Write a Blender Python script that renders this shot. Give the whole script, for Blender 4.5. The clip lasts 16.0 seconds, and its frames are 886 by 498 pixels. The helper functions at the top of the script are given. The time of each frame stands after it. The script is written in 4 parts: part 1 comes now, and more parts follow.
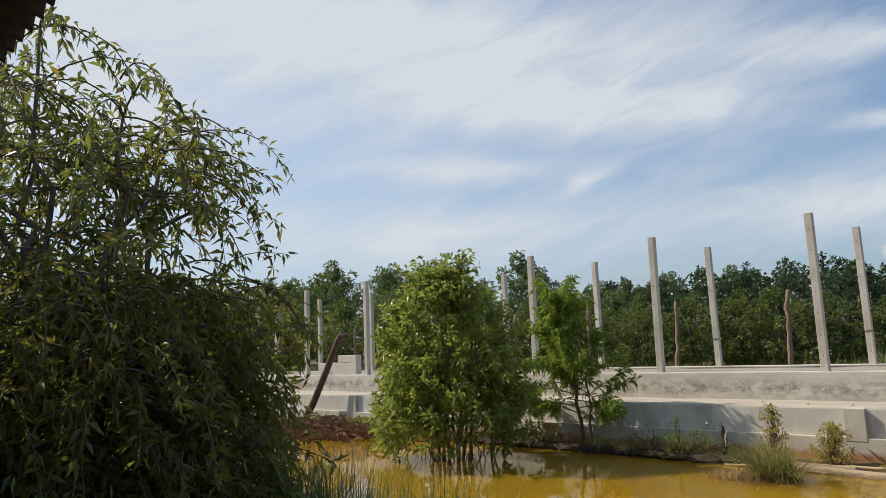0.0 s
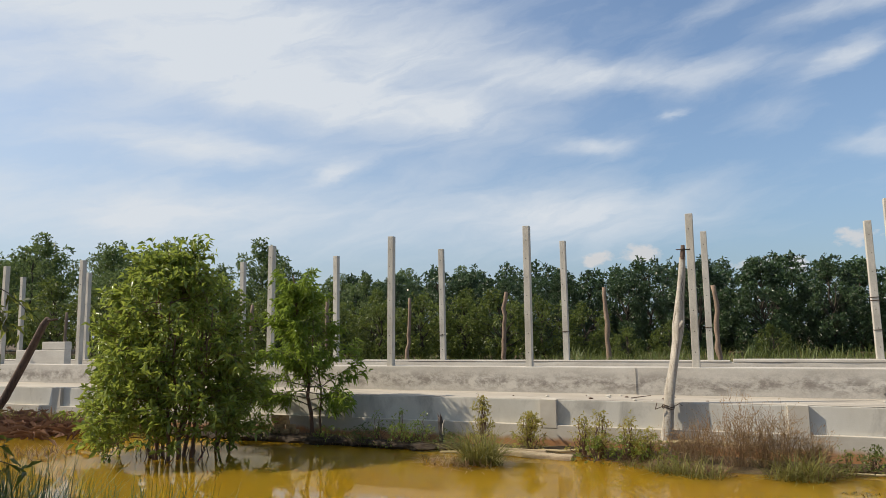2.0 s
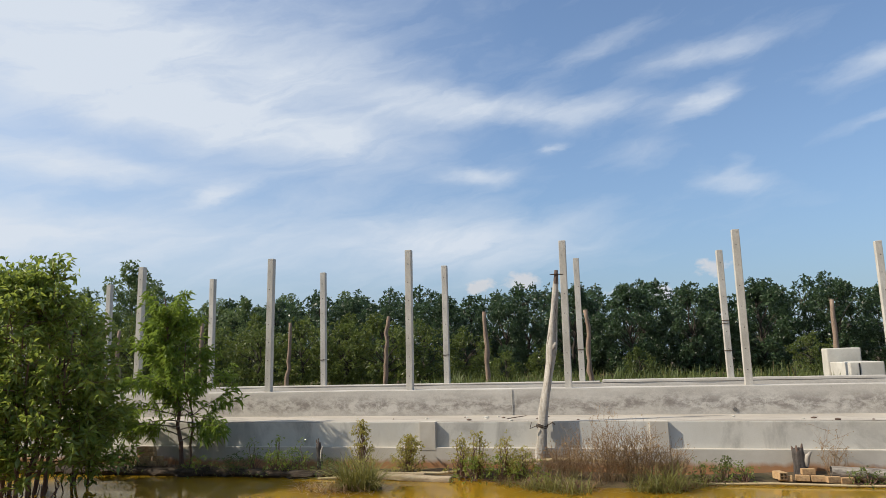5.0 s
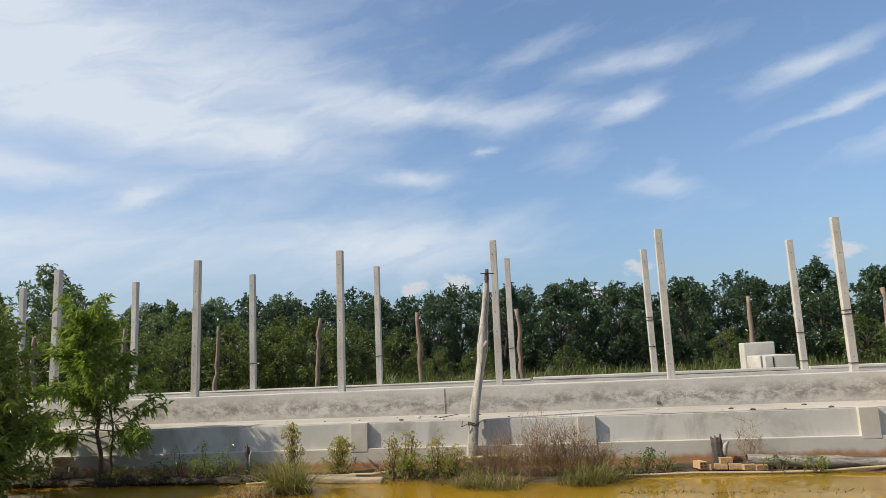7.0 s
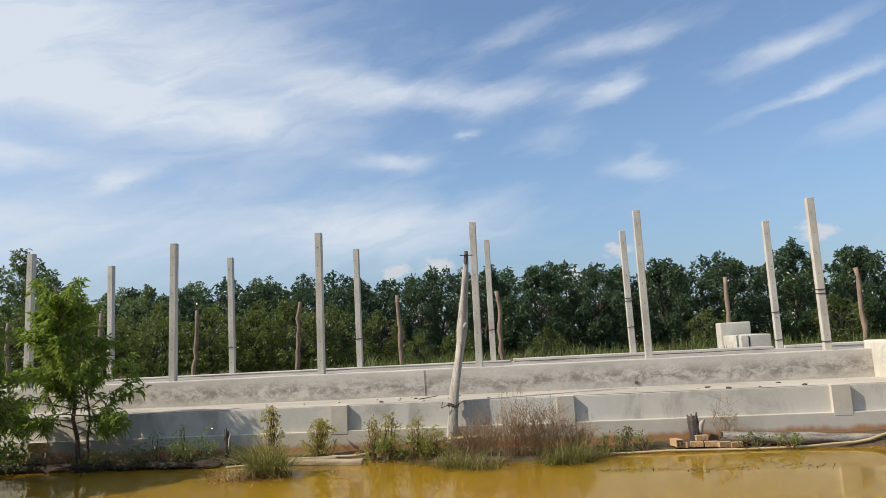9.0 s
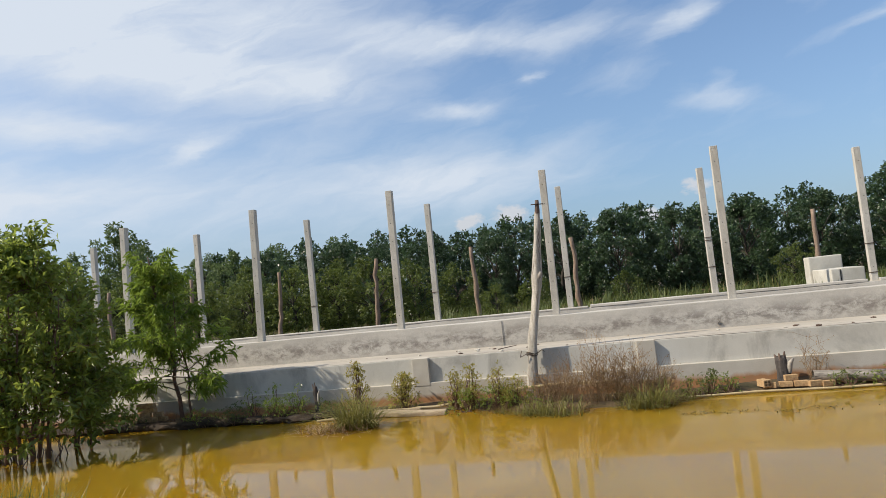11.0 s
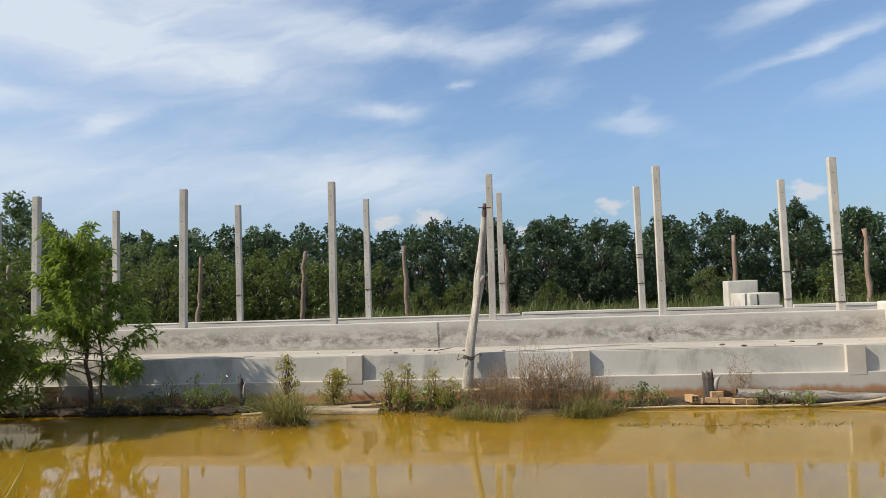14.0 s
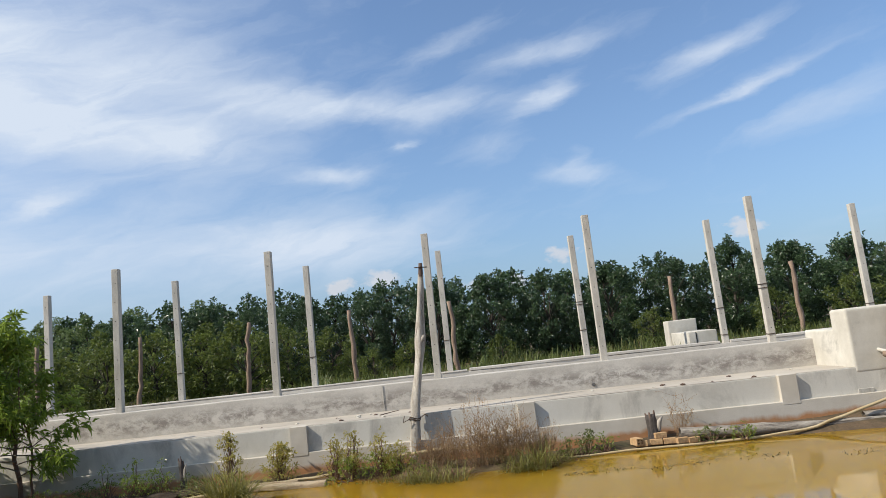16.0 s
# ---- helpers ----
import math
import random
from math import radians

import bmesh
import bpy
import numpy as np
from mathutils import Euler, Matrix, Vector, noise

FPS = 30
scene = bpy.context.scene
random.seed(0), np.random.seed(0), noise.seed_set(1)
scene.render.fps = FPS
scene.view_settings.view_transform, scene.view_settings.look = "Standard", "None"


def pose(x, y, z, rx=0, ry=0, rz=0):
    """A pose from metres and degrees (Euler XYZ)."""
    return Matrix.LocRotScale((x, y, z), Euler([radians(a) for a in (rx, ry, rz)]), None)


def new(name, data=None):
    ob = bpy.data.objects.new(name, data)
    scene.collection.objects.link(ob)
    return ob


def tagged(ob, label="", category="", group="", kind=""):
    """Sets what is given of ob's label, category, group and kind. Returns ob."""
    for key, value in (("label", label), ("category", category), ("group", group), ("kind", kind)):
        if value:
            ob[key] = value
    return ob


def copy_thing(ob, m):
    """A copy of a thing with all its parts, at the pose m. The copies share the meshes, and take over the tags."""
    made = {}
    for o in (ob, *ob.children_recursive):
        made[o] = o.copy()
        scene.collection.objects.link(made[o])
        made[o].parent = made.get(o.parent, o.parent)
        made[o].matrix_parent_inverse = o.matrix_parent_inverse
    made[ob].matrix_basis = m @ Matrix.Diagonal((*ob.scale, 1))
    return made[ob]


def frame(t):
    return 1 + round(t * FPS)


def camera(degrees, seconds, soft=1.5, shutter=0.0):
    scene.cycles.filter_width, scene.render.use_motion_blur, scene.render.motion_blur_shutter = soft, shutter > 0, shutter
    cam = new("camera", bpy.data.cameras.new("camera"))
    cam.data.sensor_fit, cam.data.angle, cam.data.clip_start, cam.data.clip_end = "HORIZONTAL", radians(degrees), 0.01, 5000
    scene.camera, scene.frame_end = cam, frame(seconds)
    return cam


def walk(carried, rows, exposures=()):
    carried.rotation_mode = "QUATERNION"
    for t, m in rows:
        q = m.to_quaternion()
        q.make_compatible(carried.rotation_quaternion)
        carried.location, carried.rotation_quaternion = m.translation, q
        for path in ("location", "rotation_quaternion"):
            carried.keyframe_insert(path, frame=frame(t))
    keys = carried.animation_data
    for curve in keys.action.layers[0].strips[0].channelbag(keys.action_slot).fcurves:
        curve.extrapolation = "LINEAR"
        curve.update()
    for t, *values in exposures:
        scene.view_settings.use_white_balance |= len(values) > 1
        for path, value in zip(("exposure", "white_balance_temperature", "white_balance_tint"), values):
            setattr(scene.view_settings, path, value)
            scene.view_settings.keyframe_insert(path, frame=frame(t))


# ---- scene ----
# The camera: held in the hand by somebody who stands under the eave of a hut and turns slowly
cam = camera(65.23, 16.0, soft=0.5)
walk(cam, [
    (0.0, pose(3.705, -12.859, 0.594, 98.41, 2.23, 44.54)),
    (0.5, pose(3.708, -12.845, 0.604, 97.12, 1.97, 38.92)),
    (1.0, pose(3.717, -12.852, 0.638, 96.69, 1.22, 33.94)),
    (1.5, pose(3.736, -12.861, 0.647, 97.11, 0.47, 27.09)),
    (2.0, pose(3.778, -12.881, 0.645, 97.02, 0.83, 23.30)),
    (2.5, pose(3.815, -12.890, 0.658, 98.59, 3.39, 22.12)),
    (3.0, pose(3.818, -12.904, 0.625, 97.35, 2.98, 18.14)),
    (3.2, pose(3.799, -12.881, 0.618, 96.00, -0.76, 14.75)),
    (5.3, pose(3.870, -12.923, 0.557, 99.21, 1.55, 13.79)),
    (5.5, pose(3.880, -12.921, 0.544, 98.58, 1.27, 13.98)),
    (6.0, pose(3.887, -12.940, 0.552, 100.71, 1.76, 12.78)),
    (6.5, pose(3.895, -12.945, 0.538, 101.07, 2.80, 11.52)),
    (7.0, pose(3.904, -12.904, 0.534, 99.04, 2.51, 8.53)),
    (7.5, pose(3.904, -12.905, 0.535, 99.06, 2.80, 8.82)),
    (8.0, pose(3.902, -12.884, 0.524, 98.95, 2.51, 7.85)),
    (8.5, pose(3.889, -12.896, 0.517, 98.67, 3.52, 6.61)),
    (8.7, pose(3.918, -12.863, 0.510, 98.24, 3.21, 6.80)),
    (10.8, pose(3.958, -12.877, 0.548, 94.17, 5.61, 10.73)),
    (11.0, pose(3.961, -12.879, 0.566, 93.88, 5.76, 13.37)),
    (11.5, pose(3.989, -12.912, 0.563, 96.08, 8.74, 18.28)),
    (12.0, pose(3.865, -12.915, 0.569, 99.31, 7.08, 16.67)),
    (12.5, pose(3.667, -12.895, 0.572, 99.17, 5.45, 14.71)),
    (13.0, pose(3.537, -12.835, 0.552, 95.79, 4.33, 10.06)),
    (13.5, pose(3.459, -12.814, 0.558, 94.96, 2.20, 8.56)),
    (14.0, pose(3.467, -12.772, 0.547, 93.58, 1.82, 6.14)),
    (14.5, pose(3.486, -12.771, 0.552, 94.05, 2.97, 4.01)),
    (15.0, pose(3.552, -12.780, 0.557, 94.99, 4.62, 1.83)),
    (15.5, pose(3.621, -12.816, 0.557, 96.71, 7.12, 1.34)),
    (16.0, pose(3.755, -12.847, 0.555, 98.13, 6.23, 2.73)),
], exposures=[(0.0, 0.10, 6850, 10), (1.5, 0.14, 6850, 10), (3.2, 0.16, 6800, 10), (5.3, 0.18, 6520, 10), (8.7, 0.18, 6500, 10), (10.8, 0.20, 6500, 10), (12.3, 0.07, 6540, 10), (13.2, 0.10, 6520, 10), (14.3, 0.21, 6400, 10), (16.0, 0.22, 6280, 10)])

# ---- world, sun ----
SUN = Vector((1.0, 0.36, -0.95)).normalized()      # the way the sunlight travels
sun_data = bpy.data.lights.new("sun", "SUN")
sun_data.energy, sun_data.angle, sun_data.color = 4.6, radians(0.6), (1.0, 0.91, 0.77)
sun_ob = new("sun", sun_data)
sun_ob.matrix_world = Matrix.Translation((-20, -30, 25)) @ SUN.to_track_quat("-Z", "Y").to_matrix().to_4x4()


class Nodes:
    """Short hand for building node trees."""

    def __init__(self, tree):
        self.t = tree
        tree.nodes.clear()

    def n(self, kind, ins=(), **props):
        nd = self.t.nodes.new(kind)
        for k, v in props.items():
            if k == "operation":
                nd.operation = v
            elif k == "data_type":
                nd.data_type = v
            elif k == "blend_type":
                nd.blend_type = v
            elif k == "sky_type":
                nd.sky_type = v
        for k, v in dict(ins).items():
            if hasattr(v, "is_output"):
                self.t.links.new(v, nd.inputs[k])
            else:
                nd.inputs[k].default_value = v
        return nd

    def math(self, op, a, b=0.0, c=None):
        ins = {0: a, 1: b}
        if c is not None:
            ins[2] = c
        return self.n("ShaderNodeMath", ins, operation=op).outputs[0]

    def noise(self, vec, scale, detail=4.0, rough=0.55, dist=0.0):
        return self.n("ShaderNodeTexNoise", {"Vector": vec, "Scale": scale, "Detail": detail, "Roughness": rough, "Distortion": dist}).outputs["Fac"]

    def ramp(self, fac, lo, hi, a=0.0, b=1.0):
        return self.n("ShaderNodeMapRange", {"Value": fac, "From Min": lo, "From Max": hi, "To Min": a, "To Max": b}).outputs[0]

    def mix(self, fac, a, b, blend="MIX"):
        nd = self.n("ShaderNodeMix", {}, data_type="RGBA", blend_type=blend)
        for k, v in ((0, fac), (6, a), (7, b)):
            if hasattr(v, "is_output"):
                self.t.links.new(v, nd.inputs[k])
            else:
                nd.inputs[k].default_value = v if k == 0 else (*v, 1.0)
        return nd.outputs[2]

    def scaled(self, vec, s):
        return self.n("ShaderNodeVectorMath", {0: vec, 1: s}, operation="MULTIPLY").outputs[0]


def build_world():
    w = bpy.data.worlds.new("sky")
    scene.world = w
    w.use_nodes = True
    g = Nodes(w.node_tree)
    sky = g.n("ShaderNodeTexSky", sky_type="NISHITA")
    sky.sun_disc = False
    sky.sun_elevation = math.asin(-SUN.z)
    sky.sun_rotation = math.atan2(-SUN.x, -SUN.y)
    sky.air_density, sky.dust_density, sky.ozone_density, sky.altitude = 1.0, 0.35, 2.6, 0
    d = g.n("ShaderNodeTexCoord").outputs["Generated"]
    xyz = g.n("ShaderNodeSeparateXYZ", {0: d}).outputs
    x, y, z = xyz[0], xyz[1], xyz[2]
    az, el = g.math("ARCTAN2", x, y), g.math("ARCSINE", z)
    deg_a, deg_e = g.math("MULTIPLY", az, 57.2958), g.math("MULTIPLY", el, 57.2958)
    # the air is stirred: bend the coordinates before laying the clouds out
    raw = g.n("ShaderNodeCombineXYZ", {0: deg_a, 1: deg_e, 2: 0.0}).outputs[0]
    stir = g.n("ShaderNodeTexNoise", {"Vector": g.scaled(raw, (0.14, 0.34, 1.0)), "Scale": 1.0, "Detail": 5.0, "Roughness": 0.58}).outputs["Color"]
    sx = g.n("ShaderNodeSeparateXYZ", {0: stir}).outputs
    wa = g.math("ADD", deg_a, g.math("MULTIPLY", g.math("SUBTRACT", sx[0], 0.5), 5.5))
    we = g.math("ADD", deg_e, g.math("MULTIPLY", g.math("SUBTRACT", sx[1], 0.5), 2.4))
    # sheets and wisps of ice cloud: bearing, height, half length, half width, slant (degrees), weight
    total = 0.0
    for a, e, la, lw, tilt, wt in ((-33, 23.4, 16, 4.4, -3, 1.0), (-38, 19.6, 10, 2.2, -10, 0.75), (-24, 18.0, 9, 1.7, -5, 0.9), (-56, 26.5, 14, 3.6, 0, 1.0), (-72, 20, 11, 9, 0, 0.8), (-43, 14.7, 8.5, 1.1, -3, 0.85), (-45, 9.6, 14, 2.6, 0, 0.8), (-52, 20, 9, 3.0, -8, 0.4), (-24, 11, 13, 4.5, 4, 0.3),
                                  (-6, 19.8, 12, 1.2, -2, 0.85), (-15, 21.6, 7, 1.2, -6, 0.5), (8.2, 19.4, 3.2, 0.8, 27, 0.75), (9.2, 22.7, 5.5, 0.9, 4, 0.85), (22, 20.1, 4.8, 0.85, 9, 0.85), (23.6, 16.8, 4.8, 0.45, 11, 0.85), (28.5, 14.4, 6, 1.0, 9, 0.66),
                                  (-10.9, 15.1, 3.4, 0.6, -2, 0.8), (9.7, 13.0, 3.0, 0.7, -12, 0.75), (10.2, 14.1, 0.9, 0.7, 0, 0.4), (-11, 9.4, 10.5, 2.5, 3, 1.05), (3, 16, 3, 0.8, 5, 0.4), (-32, 13.4, 2.2, 0.6, 22, 0.6), (0.5, 24.4, 5, 0.8, 12, 0.45), (-4.5, 16.9, 0.7, 0.35, 20, 0.6)):
        c, s = math.cos(radians(tilt)), math.sin(radians(tilt))
        da, de = g.math("SUBTRACT", wa, float(a)), g.math("SUBTRACT", we, float(e))
        u = g.math("ADD", g.math("MULTIPLY", da, c / la), g.math("MULTIPLY", de, s / la))
        v = g.math("SUBTRACT", g.math("MULTIPLY", de, c / lw), g.math("MULTIPLY", da, s / lw))
        r2 = g.math("ADD", g.math("MULTIPLY", u, u), g.math("MULTIPLY", v, v))
        total = g.math("ADD", total, g.math("MULTIPLY", g.math("EXPONENT", g.math("MULTIPLY", r2, -1.0)), wt))
    slanted = g.n("ShaderNodeVectorRotate", {"Vector": g.n("ShaderNodeCombineXYZ", {0: wa, 1: we, 2: 0.0}).outputs[0], "Angle": radians(-14)}).outputs[0]
    wisps = g.noise(g.scaled(slanted, (0.10, 0.42, 1.0)), 1.0, 8.0, 0.60, 0.4)
    high = g.math("MULTIPLY", g.ramp(deg_e, 27.0, 45.0), 0.5)
    sheet = g.math("MULTIPLY", g.math("MINIMUM", total, 1.15), g.math("MULTIPLY_ADD", wisps, 1.1, 0.36))
    dens = g.math("ADD", g.math("ADD", sheet, high), g.math("MULTIPLY", g.math("SUBTRACT", wisps, 0.5), 0.7))
    thin = g.n("ShaderNodeMapRange", {"Value": dens, "From Min": 0.05, "From Max": 1.15, "To Min": 0.0, "To Max": 1.0}).outputs[0]
    # haze towards the horizon
    haze = g.math("POWER", g.math("SUBTRACT", 1.0, g.math("MAXIMUM", z, 0.0)), 5.5)
    west = g.math("MULTIPLY", g.ramp(deg_a, -6.0, -50.0), 0.36)
    veil = g.math("MINIMUM", g.math("ADD", g.math("MULTIPLY_ADD", thin, 0.83, 0.04), west), 0.96)
    low = g.mix(g.math("MULTIPLY", haze, 0.92), sky.outputs[0], (1.30, 1.75, 2.45))
    # heaped clouds low over the woods
    puff = g.noise(g.scaled(d, (16.0, 16.0, 26.0)), 1.3, 5.0, 0.6)
    heap = 0.0
    for a, e, wa, we in ((-7.0, 6.2, 2.0, 1.1), (-11.0, 5.7, 1.6, 0.9), (7.4, 6.6, 2.0, 1.2), (22.0, 6.3, 3.0, 1.2), (2.0, 4.6, 4.0, 0.9)):
        qa = g.math("DIVIDE", g.math("SUBTRACT", az, radians(a)), radians(wa))
        qe = g.math("DIVIDE", g.math("SUBTRACT", el, radians(e)), radians(we))
        r2 = g.math("ADD", g.math("MULTIPLY", qa, qa), g.math("MULTIPLY", qe, qe))
        heap = g.math("ADD", heap, g.math("EXPONENT", g.math("MULTIPLY", r2, -1.0)))
    heap = g.ramp(g.math("ADD", g.math("MULTIPLY", puff, 0.9), g.math("MULTIPLY", heap, 0.5)), 0.74, 0.86)
    low = g.mix(1.0, low, (0.93, 1.0, 1.05), "MULTIPLY")
    col = g.mix(veil, low, (4.7, 5.15, 5.75))
    col = g.mix(g.math("MULTIPLY", heap, 0.6), col, (5.2, 4.9, 4.8))
    bg = g.n("ShaderNodeBackground", {"Color": col, "Strength": 0.13})
    out = g.n("ShaderNodeOutputWorld", {"Surface": bg.outputs[0]})


build_world()


# ---- materials ----
def material(name):
    m = bpy.data.materials.new(name)
    m.use_nodes = True
    g = Nodes(m.node_tree)
    return m, g


def surface(name, a, b, scale, rough=0.85, bump=0.15, bump_scale=60.0, stretch=(1, 1, 1), c=None, c_scale=2.0, c_at=(0.5, 0.7), spec=0.3, fine=0.25):
    """A matt surface: two colours in broad noise, a third in stains, fine grain over all."""
    m, g = material(name)
    pos = g.n("ShaderNodeTexCoord").outputs["Object"]
    v = g.scaled(pos, stretch)
    col = g.mix(g.ramp(g.noise(v, scale, 6, 0.62), 0.32, 0.68), a, b)
    if c:
        col = g.mix(g.ramp(g.noise(v, c_scale, 7, 0.68, 0.6), *c_at), col, c)
    grain = g.noise(pos, bump_scale, 5, 0.6)
    col = g.mix(fine, col, g.mix(g.ramp(grain, 0.3, 0.7), (0.25, 0.25, 0.25), (0.75, 0.75, 0.75)), "OVERLAY")
    bm = g.n("ShaderNodeBump", {"Height": grain, "Strength": bump, "Distance": 0.02})
    p = g.n("ShaderNodeBsdfPrincipled", {"Base Color": col, "Roughness": rough, "Specular IOR Level": spec, "Normal": bm.outputs[0]})
    g.n("ShaderNodeOutputMaterial", {0: p.outputs[0]})
    return m


def foliage(name, a, b, rough=0.42, trans=0.3, dead=None, spec=0.4):
    """Leaves: colours vary from leaf to leaf, light shines through."""
    m, g = material(name)
    rnd = g.n("ShaderNodeNewGeometry").outputs["Random Per Island"]
    own = g.n("ShaderNodeObjectInfo").outputs["Random"]
    col = g.mix(rnd, a, b)
    if dead:
        col = g.mix(g.math("GREATER_THAN", rnd, 0.955), col, dead)
    col = g.mix(g.math("MULTIPLY", own, 0.28), col, tuple(x * 0.55 for x in a))
    p = g.n("ShaderNodeBsdfPrincipled", {"Base Color": col, "Roughness": rough, "Specular IOR Level": spec})
    t = g.n("ShaderNodeBsdfTranslucent", {"Color": g.mix(0.5, col, tuple(min(1, x * 2.0) for x in b))})
    s = g.n("ShaderNodeMixShader", {0: trans, 1: p.outputs[0], 2: t.outputs[0]})
    g.n("ShaderNodeOutputMaterial", {0: s.outputs[0]})
    return m


def muddy_concrete():
    """The footing: weathered cement with an ochre tide mark of its own, uneven, along the mud."""
    m, g = material("footing_concrete")
    geo = g.n("ShaderNodeNewGeometry")
    pos = geo.outputs["Position"]
    z = g.n("ShaderNodeSeparateXYZ", {0: pos}).outputs[2]
    base = g.mix(g.ramp(g.noise(pos, 1.6, 6, 0.65), 0.3, 0.7), (0.44, 0.395, 0.325), (0.56, 0.515, 0.44))
    edge = g.math("ADD", z, g.math("MULTIPLY", g.noise(g.scaled(pos, (1, 1, 0.4)), 2.6, 5, 0.65), 0.24))
    stain = g.ramp(edge, -0.93, -1.01)
    tide = g.mix(g.ramp(g.noise(pos, 5.0, 4, 0.6), 0.3, 0.7), (0.43, 0.17, 0.04), (0.30, 0.14, 0.05))
    col = g.mix(g.math("MULTIPLY", stain, 0.85), base, tide)
    grain = g.noise(pos, 55, 5, 0.6)
    bm = g.n("ShaderNodeBump", {"Height": grain, "Strength": 0.2, "Distance": 0.02})
    p = g.n("ShaderNodeBsdfPrincipled", {"Base Color": col, "Roughness": 0.9, "Specular IOR Level": 0.25, "Normal": bm.outputs[0]})
    g.n("ShaderNodeOutputMaterial", {0: p.outputs[0]})
    return m


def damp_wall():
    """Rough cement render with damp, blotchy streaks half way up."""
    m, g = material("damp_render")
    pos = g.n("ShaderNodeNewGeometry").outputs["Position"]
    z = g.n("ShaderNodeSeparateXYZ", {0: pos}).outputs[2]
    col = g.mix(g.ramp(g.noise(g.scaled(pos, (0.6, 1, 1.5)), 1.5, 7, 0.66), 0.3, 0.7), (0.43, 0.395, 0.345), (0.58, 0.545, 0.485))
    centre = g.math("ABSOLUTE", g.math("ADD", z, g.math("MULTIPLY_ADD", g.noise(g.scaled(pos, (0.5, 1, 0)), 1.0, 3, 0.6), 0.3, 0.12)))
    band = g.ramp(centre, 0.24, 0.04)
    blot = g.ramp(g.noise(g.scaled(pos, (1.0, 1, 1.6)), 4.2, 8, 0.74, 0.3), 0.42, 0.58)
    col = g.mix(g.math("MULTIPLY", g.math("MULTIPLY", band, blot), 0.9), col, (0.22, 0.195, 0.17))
    spots = g.ramp(g.noise(pos, 9.0, 5, 0.7), 0.62, 0.74)
    col = g.mix(g.math("MULTIPLY", spots, 0.4), col, (0.22, 0.20, 0.17))
    grain = g.noise(pos, 45, 5, 0.65)
    col = g.mix(0.16, col, g.mix(g.ramp(grain, 0.3, 0.7), (0.25, 0.25, 0.25), (0.75, 0.75, 0.75)), "OVERLAY")
    bm = g.n("ShaderNodeBump", {"Height": grain, "Strength": 0.3, "Distance": 0.02})
    p = g.n("ShaderNodeBsdfPrincipled", {"Base Color": col, "Roughness": 0.9, "Specular IOR Level": 0.25, "Normal": bm.outputs[0]})
    g.n("ShaderNodeOutputMaterial", {0: p.outputs[0]})
    return m


def pond_water():
    m, g = material("pond_water")
    pos = g.n("ShaderNodeNewGeometry").outputs["Position"]
    col = g.mix(g.ramp(g.noise(pos, 0.35, 3, 0.5), 0.3, 0.7), (0.275, 0.150, 0.008), (0.265, 0.165, 0.016))
    a = g.noise(g.scaled(pos, (1.0, 2.2, 1.0)), 5.0, 3, 0.55)
    b = g.noise(pos, 0.8, 2, 0.5)
    h = g.math("ADD", g.math("MULTIPLY", a, 0.12), g.math("MULTIPLY", b, 0.6))
    bm = g.n("ShaderNodeBump", {"Height": h, "Strength": 0.045, "Distance": 0.08})
    p = g.n("ShaderNodeBsdfPrincipled", {"Base Color": col, "Roughness": 0.035, "IOR": 1.42, "Normal": bm.outputs[0], "Subsurface Weight": 1.0, "Subsurface Radius": (1.0, 0.8, 0.35), "Subsurface Scale": 0.45})
    p.subsurface_method = "BURLEY"
    g.n("ShaderNodeOutputMaterial", {0: p.outputs[0]})
    return m


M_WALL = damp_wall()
# ledge top: base colour set darker to tone down the sunlit face
M_CEMENT = surface("dimmed_screed", (0.36, 0.32, 0.265), (0.50, 0.45, 0.375), 1.1, stretch=(0.5, 1, 1.6), c=(0.23, 0.205, 0.175), c_scale=1.7, c_at=(0.54, 0.72), bump=0.15, bump_scale=45, fine=0.1)
M_LEDGE = surface("ledge_concrete", (0.50, 0.475, 0.415), (0.63, 0.605, 0.54), 1.1, stretch=(0.9, 1, 0.5), c=(0.36, 0.34, 0.30), c_scale=1.9, c_at=(0.51, 0.70), bump=0.12, bump_scale=50, fine=0.07)
M_FOOT = muddy_concrete()
M_POST = surface("post_concrete", (0.38, 0.35, 0.30), (0.56, 0.525, 0.46), 5.0, stretch=(1, 1, 0.35), c=(0.25, 0.23, 0.20), c_scale=6.0, c_at=(0.58, 0.75), bump=0.3, bump_scale=70)
M_BLOCK = surface("whitewashed_cement", (0.46, 0.43, 0.365), (0.60, 0.57, 0.50), 2.2, c=(0.36, 0.34, 0.30), c_scale=2.0, c_at=(0.55, 0.72), bump=0.12, bump_scale=40, fine=0.06)
M_HOLE = surface("dark_hole", (0.03, 0.028, 0.025), (0.06, 0.05, 0.045), 20)
M_WIRE = surface("rusty_wire", (0.05, 0.035, 0.025), (0.10, 0.06, 0.035), 30, rough=0.7)
M_WOOD = surface("grey_driftwood", (0.24, 0.20, 0.155), (0.46, 0.42, 0.36), 6.0, stretch=(3, 3, 0.35), c=(0.13, 0.10, 0.075), c_scale=9, c_at=(0.55, 0.7), bump=0.6, bump_scale=30)
M_DRIFT = surface("mottled_drift_log", (0.16, 0.135, 0.11), (0.40, 0.36, 0.30), 4.0, stretch=(0.5, 3, 3), c=(0.075, 0.06, 0.05), c_scale=3.5, c_at=(0.5, 0.66), bump=0.6, bump_scale=30)
